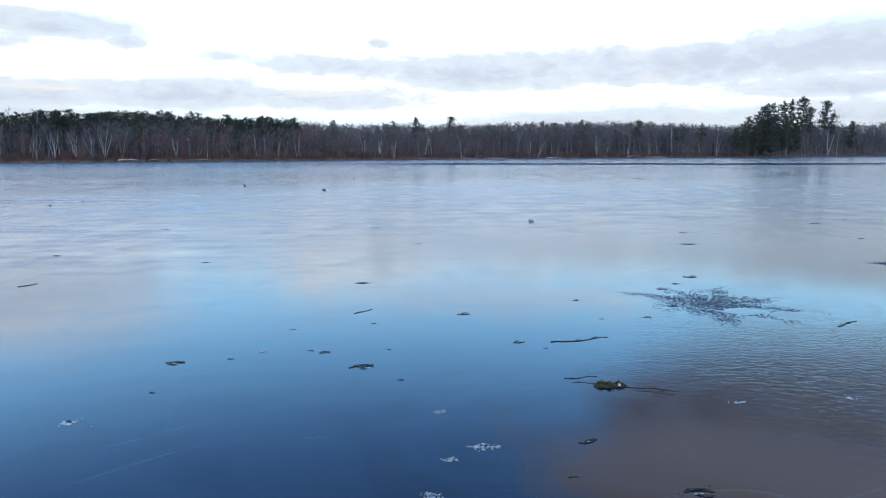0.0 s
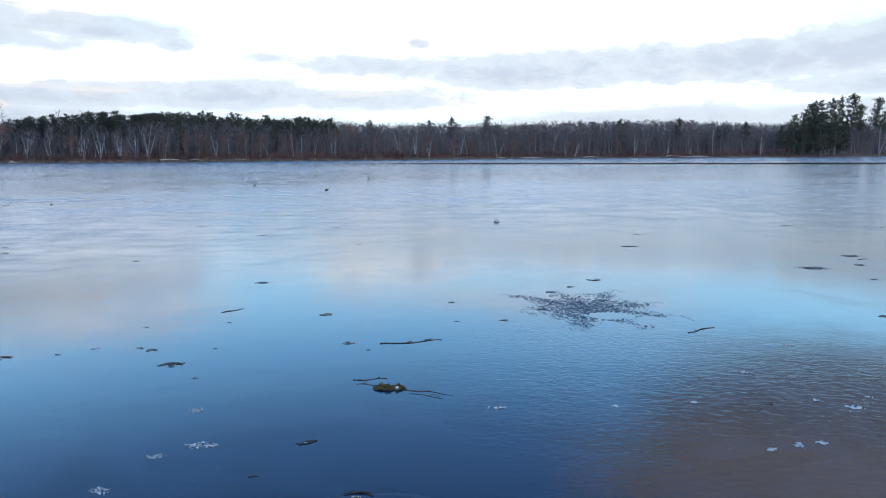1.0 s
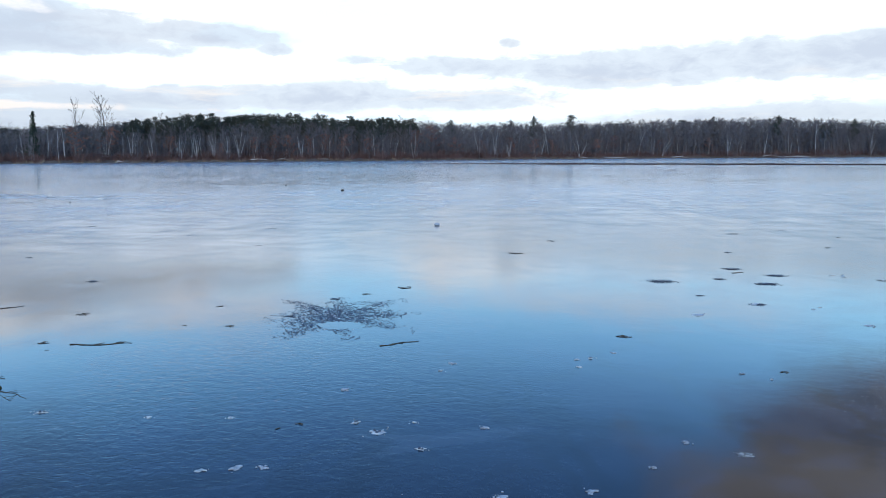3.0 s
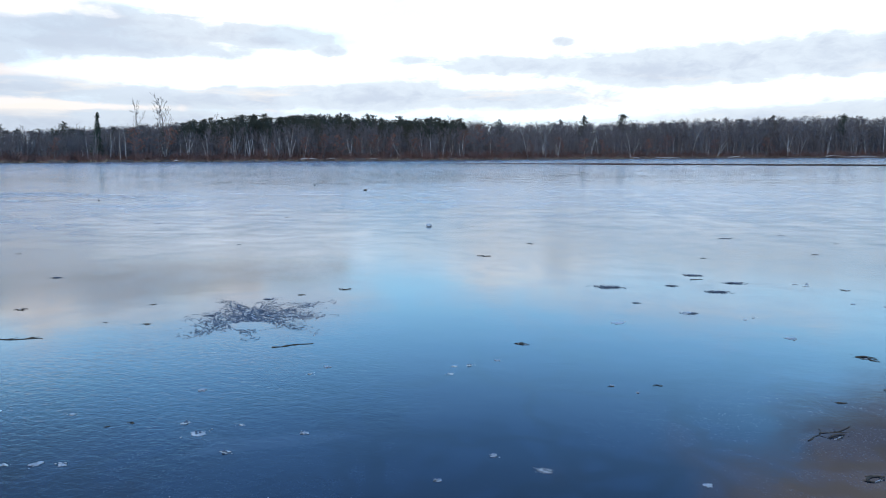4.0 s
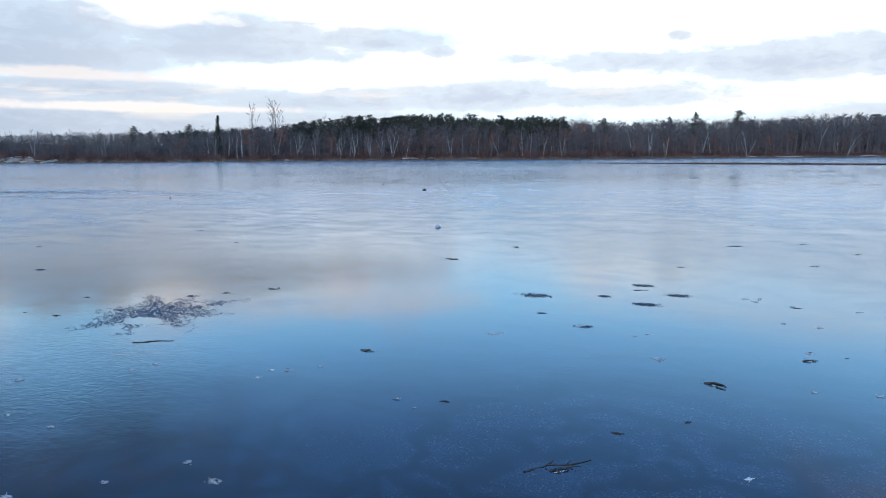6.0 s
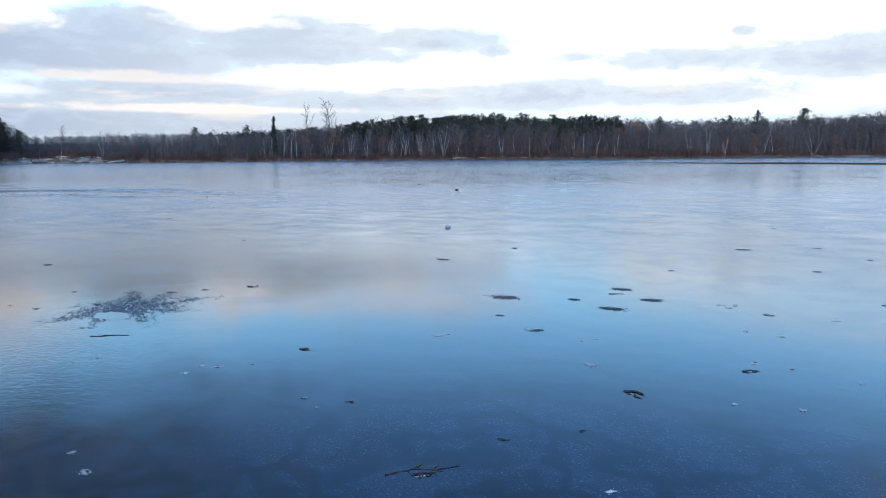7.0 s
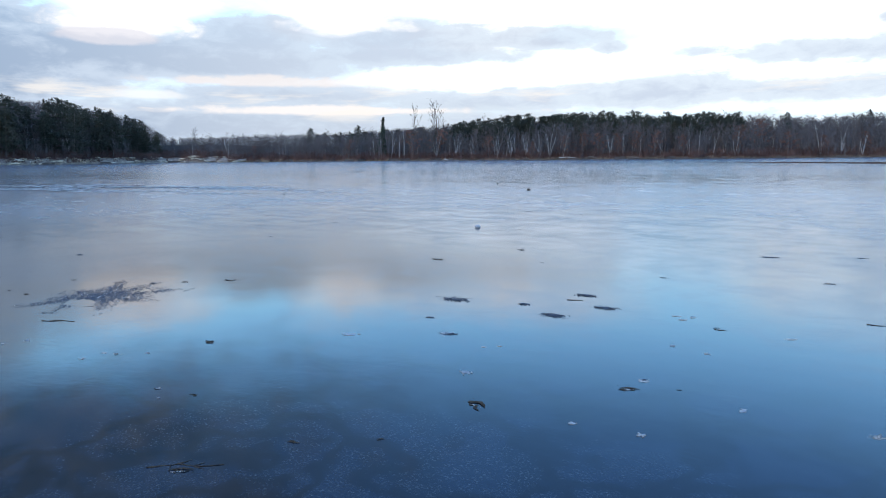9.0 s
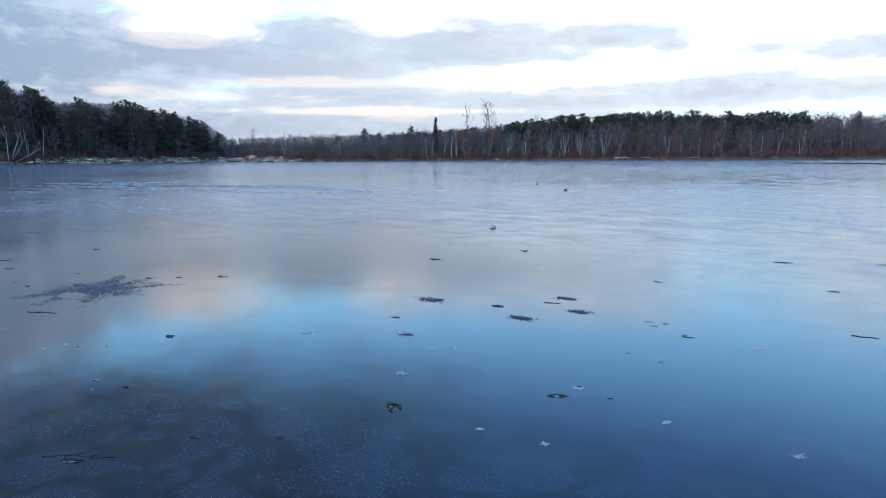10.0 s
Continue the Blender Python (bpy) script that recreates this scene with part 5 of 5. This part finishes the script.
CHIPS_FARTHER = [(5.54, 3.66, 0.075, 17), (6.95, 6.96, 0.045, 17), (8.23, 7.00, 0.08, 0), (7.81, 4.72, 0.05, 29), (8.78, 8.65, 0.07, 28), (7.04, 7.05, 0.04, 28),
                 (7.79, 8.84, 0.07, 43), (7.88, 8.74, 0.08, 43), (7.92, 8.88, 0.06, 43), (9.53, 6.94, 0.07, 43), (4.74, 5.02, 0.045, 43)]
for k, (x, y, wide, turn) in enumerate(CHIPS + CHIPS_FARTHER):
    ice_chip(100 + k, x, y, wide, turn)

FROST = [(3.87, 4.77, 0.08, 6), (3.30, 4.15, 0.09, 6), (4.24, 3.74, 0.07, 6), (3.14, 3.07, 0.10, 6), (3.27, 3.10, 0.08, 6), (4.41, 3.05, 0.12, 6), (4.79, 3.17, 0.09, 6),
         (5.28, 3.75, 0.07, 17), (5.08, 3.44, 0.06, 17), (6.27, 3.72, 0.08, 17), (5.86, 6.55, 0.17, 17), (6.47, 7.07, 0.18, 16), (5.01, 5.23, 0.06, 17), (5.83, 4.91, 0.05, 28),
         (5.99, 4.83, 0.04, 28), (8.19, 6.09, 0.07, 28), (8.55, 6.19, 0.08, 28), (7.20, 6.40, 0.14, 28), (8.88, 6.87, 0.09, 43), (8.37, 7.85, 0.07, 43), (8.10, 7.89, 0.08, 43)]
for k, (x, y, wide, turn) in enumerate(FROST):
    frost_spot(150 + k, x, y, wide, turn)

ice_lump(1.90, 13.68, 0.12, M_FROST, "round grey lump of ice on the lake")
ice_lump(-4.9, 26.5, 0.16, M_LEAF, "dark stone lying far out on the ice")
for k, (x, y) in enumerate([(-31.6, 47.2), (-32.5, 50.8), (-19.4, 52.7), (-18.3, 54.3), (-16.7, 55.9), (-13.4, 49.4), (-13.2, 53.5), (-10.8, 47.5), (-7.3, 48.5), (-5.6, 40.7), (-9.5, 30.8), (-11.5, 18.7)]):
    ice_lump(x, y, 0.13 if y > 30 else 0.07, M_LEAF, "small dark stone far out on the ice")

# ---- stones, driftwood and grass of the shore ----
def stone_mesh(seed, squash=0.55):
    r = random.Random(seed)
    bm = bmesh.new()
    bmesh.ops.create_icosphere(bm, subdivisions=2, radius=0.5)
    off = Vector((r.uniform(0, 50), r.uniform(0, 50), r.uniform(0, 50)))
    for v in bm.verts:
        p = v.co.copy()
        v.co *= 1 + 0.5 * noise.noise(p * 1.7 + off) + 0.15 * noise.noise(p * 5 + off)
        v.co.z *= squash
    me = bpy.data.meshes.new("stone")
    bm.to_mesh(me)
    bm.free()
    return me


def stones():
    shapes = [stone_mesh(k) for k in range(6)]
    for me in shapes:
        me.materials.append(M_ROCK)
    r = random.Random(5)
    for i in range(190):
        a = 54.5 + 21 * (i + r.random()) / 190
        back = r.choice((0.3, 0.9, 1.6, 2.5, 3.6, 4.6)) + r.uniform(-0.3, 0.3)
        size = r.uniform(0.35, 1.3) * (1.4 if r.random() < 0.15 else 1)
        ob = new("bank_stone", r.choice(shapes))
        d = shore(a) + back
        ob.matrix_basis = Matrix.Translation(polar(a, d, land(a, back) + size * 0.12)) @ Matrix.Rotation(r.uniform(0, 6.3), 4, "Z") @ Matrix.Diagonal((size * r.uniform(1.2, 2.6), size, size * r.uniform(0.4, 0.8), 1))
        tagged(ob, "pale weathered stone on the lake bank", "stone", "stones of the bank")
    big = stone_mesh(31, 0.6)
    big.materials.append(M_DARKROCK)
    for a, back, wide, high in ((77.0, -0.3, 4.6, 2.4), (76.0, 0.2, 2.6, 1.2), (75.4, 0.3, 1.8, 1.0)):
        ob = new("boulder", big)
        ob.matrix_basis = Matrix.Translation(polar(a, shore(a) + back, 0.15)) @ Matrix.Rotation(radians(a + 8 * wide), 4, "Z") @ Matrix.Diagonal((wide, wide * 0.7, high, 1))
        tagged(ob, "dark mossy boulder at the edge of the ice", "boulder", "boulders")
    for me in shapes + [big]:
        me.shade_smooth()


stones()


def driftwood(a, back, long, turn, bow, girth=0.14, label="bleached fallen log at the edge of the ice"):
    r = random.Random(int(a * 10) + 900)
    s = Soup()
    pts = [Vector(((k / 8 - 0.5) * long, 0.1 * math.sin(k), 0.12 + bow * math.sin(math.pi * k / 8) + r.uniform(0, 0.05))) for k in range(9)]
    s.tube(pts, [girth * (1.1 - 0.08 * k) for k in range(9)], 7)
    root = tagged(new("driftwood_log"), label, "log", "driftwood")
    mesh_object("log", s.v, s.f, M_DRIFT, root, smooth=True)
    for k in range(3):
        b = Soup()
        at = pts[r.randrange(2, 8)]
        d = Vector((r.uniform(0.2, 0.8), r.uniform(-0.6, 0.6), r.uniform(0.2, 0.9))).normalized()
        b.tube([at, at + d * r.uniform(0.4, 1.2)], [girth * 0.45, girth * 0.12], 5)
        mesh_object("branch", b.v, b.f, M_DRIFT, root)
    d = shore(a) + back
    root.matrix_basis = Matrix.Translation(polar(a, d, land(a, back))) @ Matrix.Rotation(radians(a + turn), 4, "Z")


for a, back, long, turn, bow in ((24.1, -0.6, 5.4, -6, 0.75), (16.3, -0.4, 7.0, 2, 0.05), (20.6, 1.0, 4.0, 3, 0.1), (-2.0, 0.2, 4.0, 4, 0.3), (-9.8, 0.3, 6.0, 5, 0.35), (-4.6, 0.4, 9.0, 0, 0.05),
                                 (36.9, 0.2, 3.2, -55, 0.2), (26.0, 1.6, 5.0, 0, 0.1), (-18, 0.6, 12.0, 0, 0.05), (-16.5, 1.0, 6.0, 12, 0.5), (55.0, 0.8, 4.0, 8, 0.3)):
    driftwood(a, back, long, turn, bow)


def grass_fringe():
    """Dead sedge and grass along the waterline."""
    r = random.Random(8)
    s = Soup()
    for _ in range(15000):
        a = r.uniform(-26, 76)
        if 57 < a < 74 and r.random() < 0.75:
            continue
        back = r.uniform(-0.1, 3.2)
        p = polar(a, shore(a) + back, land(a, back) - 0.05)
        tall = r.uniform(0.25, 0.75) * (0.6 + 0.8 * abs(noise.noise((a * 0.8, 0, 0))))
        tip = p + Vector((r.gauss(0, 0.25), r.gauss(0, 0.25), 1)) * tall
        s.sliver(p, tip, 0.06)
    ob = mesh_object("grass", s.v, s.f, M_GRASS)
    tagged(ob, "dead tan grass and sedge along the ice edge", "grass", kind="stuff")


grass_fringe()


def leaf_bank():
    """Low tangled red-brown brush that hides the foot of the woods."""
    r = random.Random(9)
    s = Soup()
    for _ in range(40000):
        a = r.uniform(-36, 79)
        if 57 < a < 75 and r.random() < 0.6:
            continue
        back = r.uniform(0.4, 7)
        p = polar(a, shore(a) + back, land(a, back) - 0.05)
        tall = r.uniform(0.5, 2.0) * (0.7 + 0.6 * abs(noise.noise((a * 0.6, 3, 0))))
        s.sliver(p, p + Vector((r.gauss(0, 0.4), r.gauss(0, 0.4), 1)) * tall, 0.05)
    ob = mesh_object("undergrowth", s.v, s.f, M_SHRUB)
    tagged(ob, "red-brown leafless undergrowth along the shore", "undergrowth", kind="stuff")


leaf_bank()
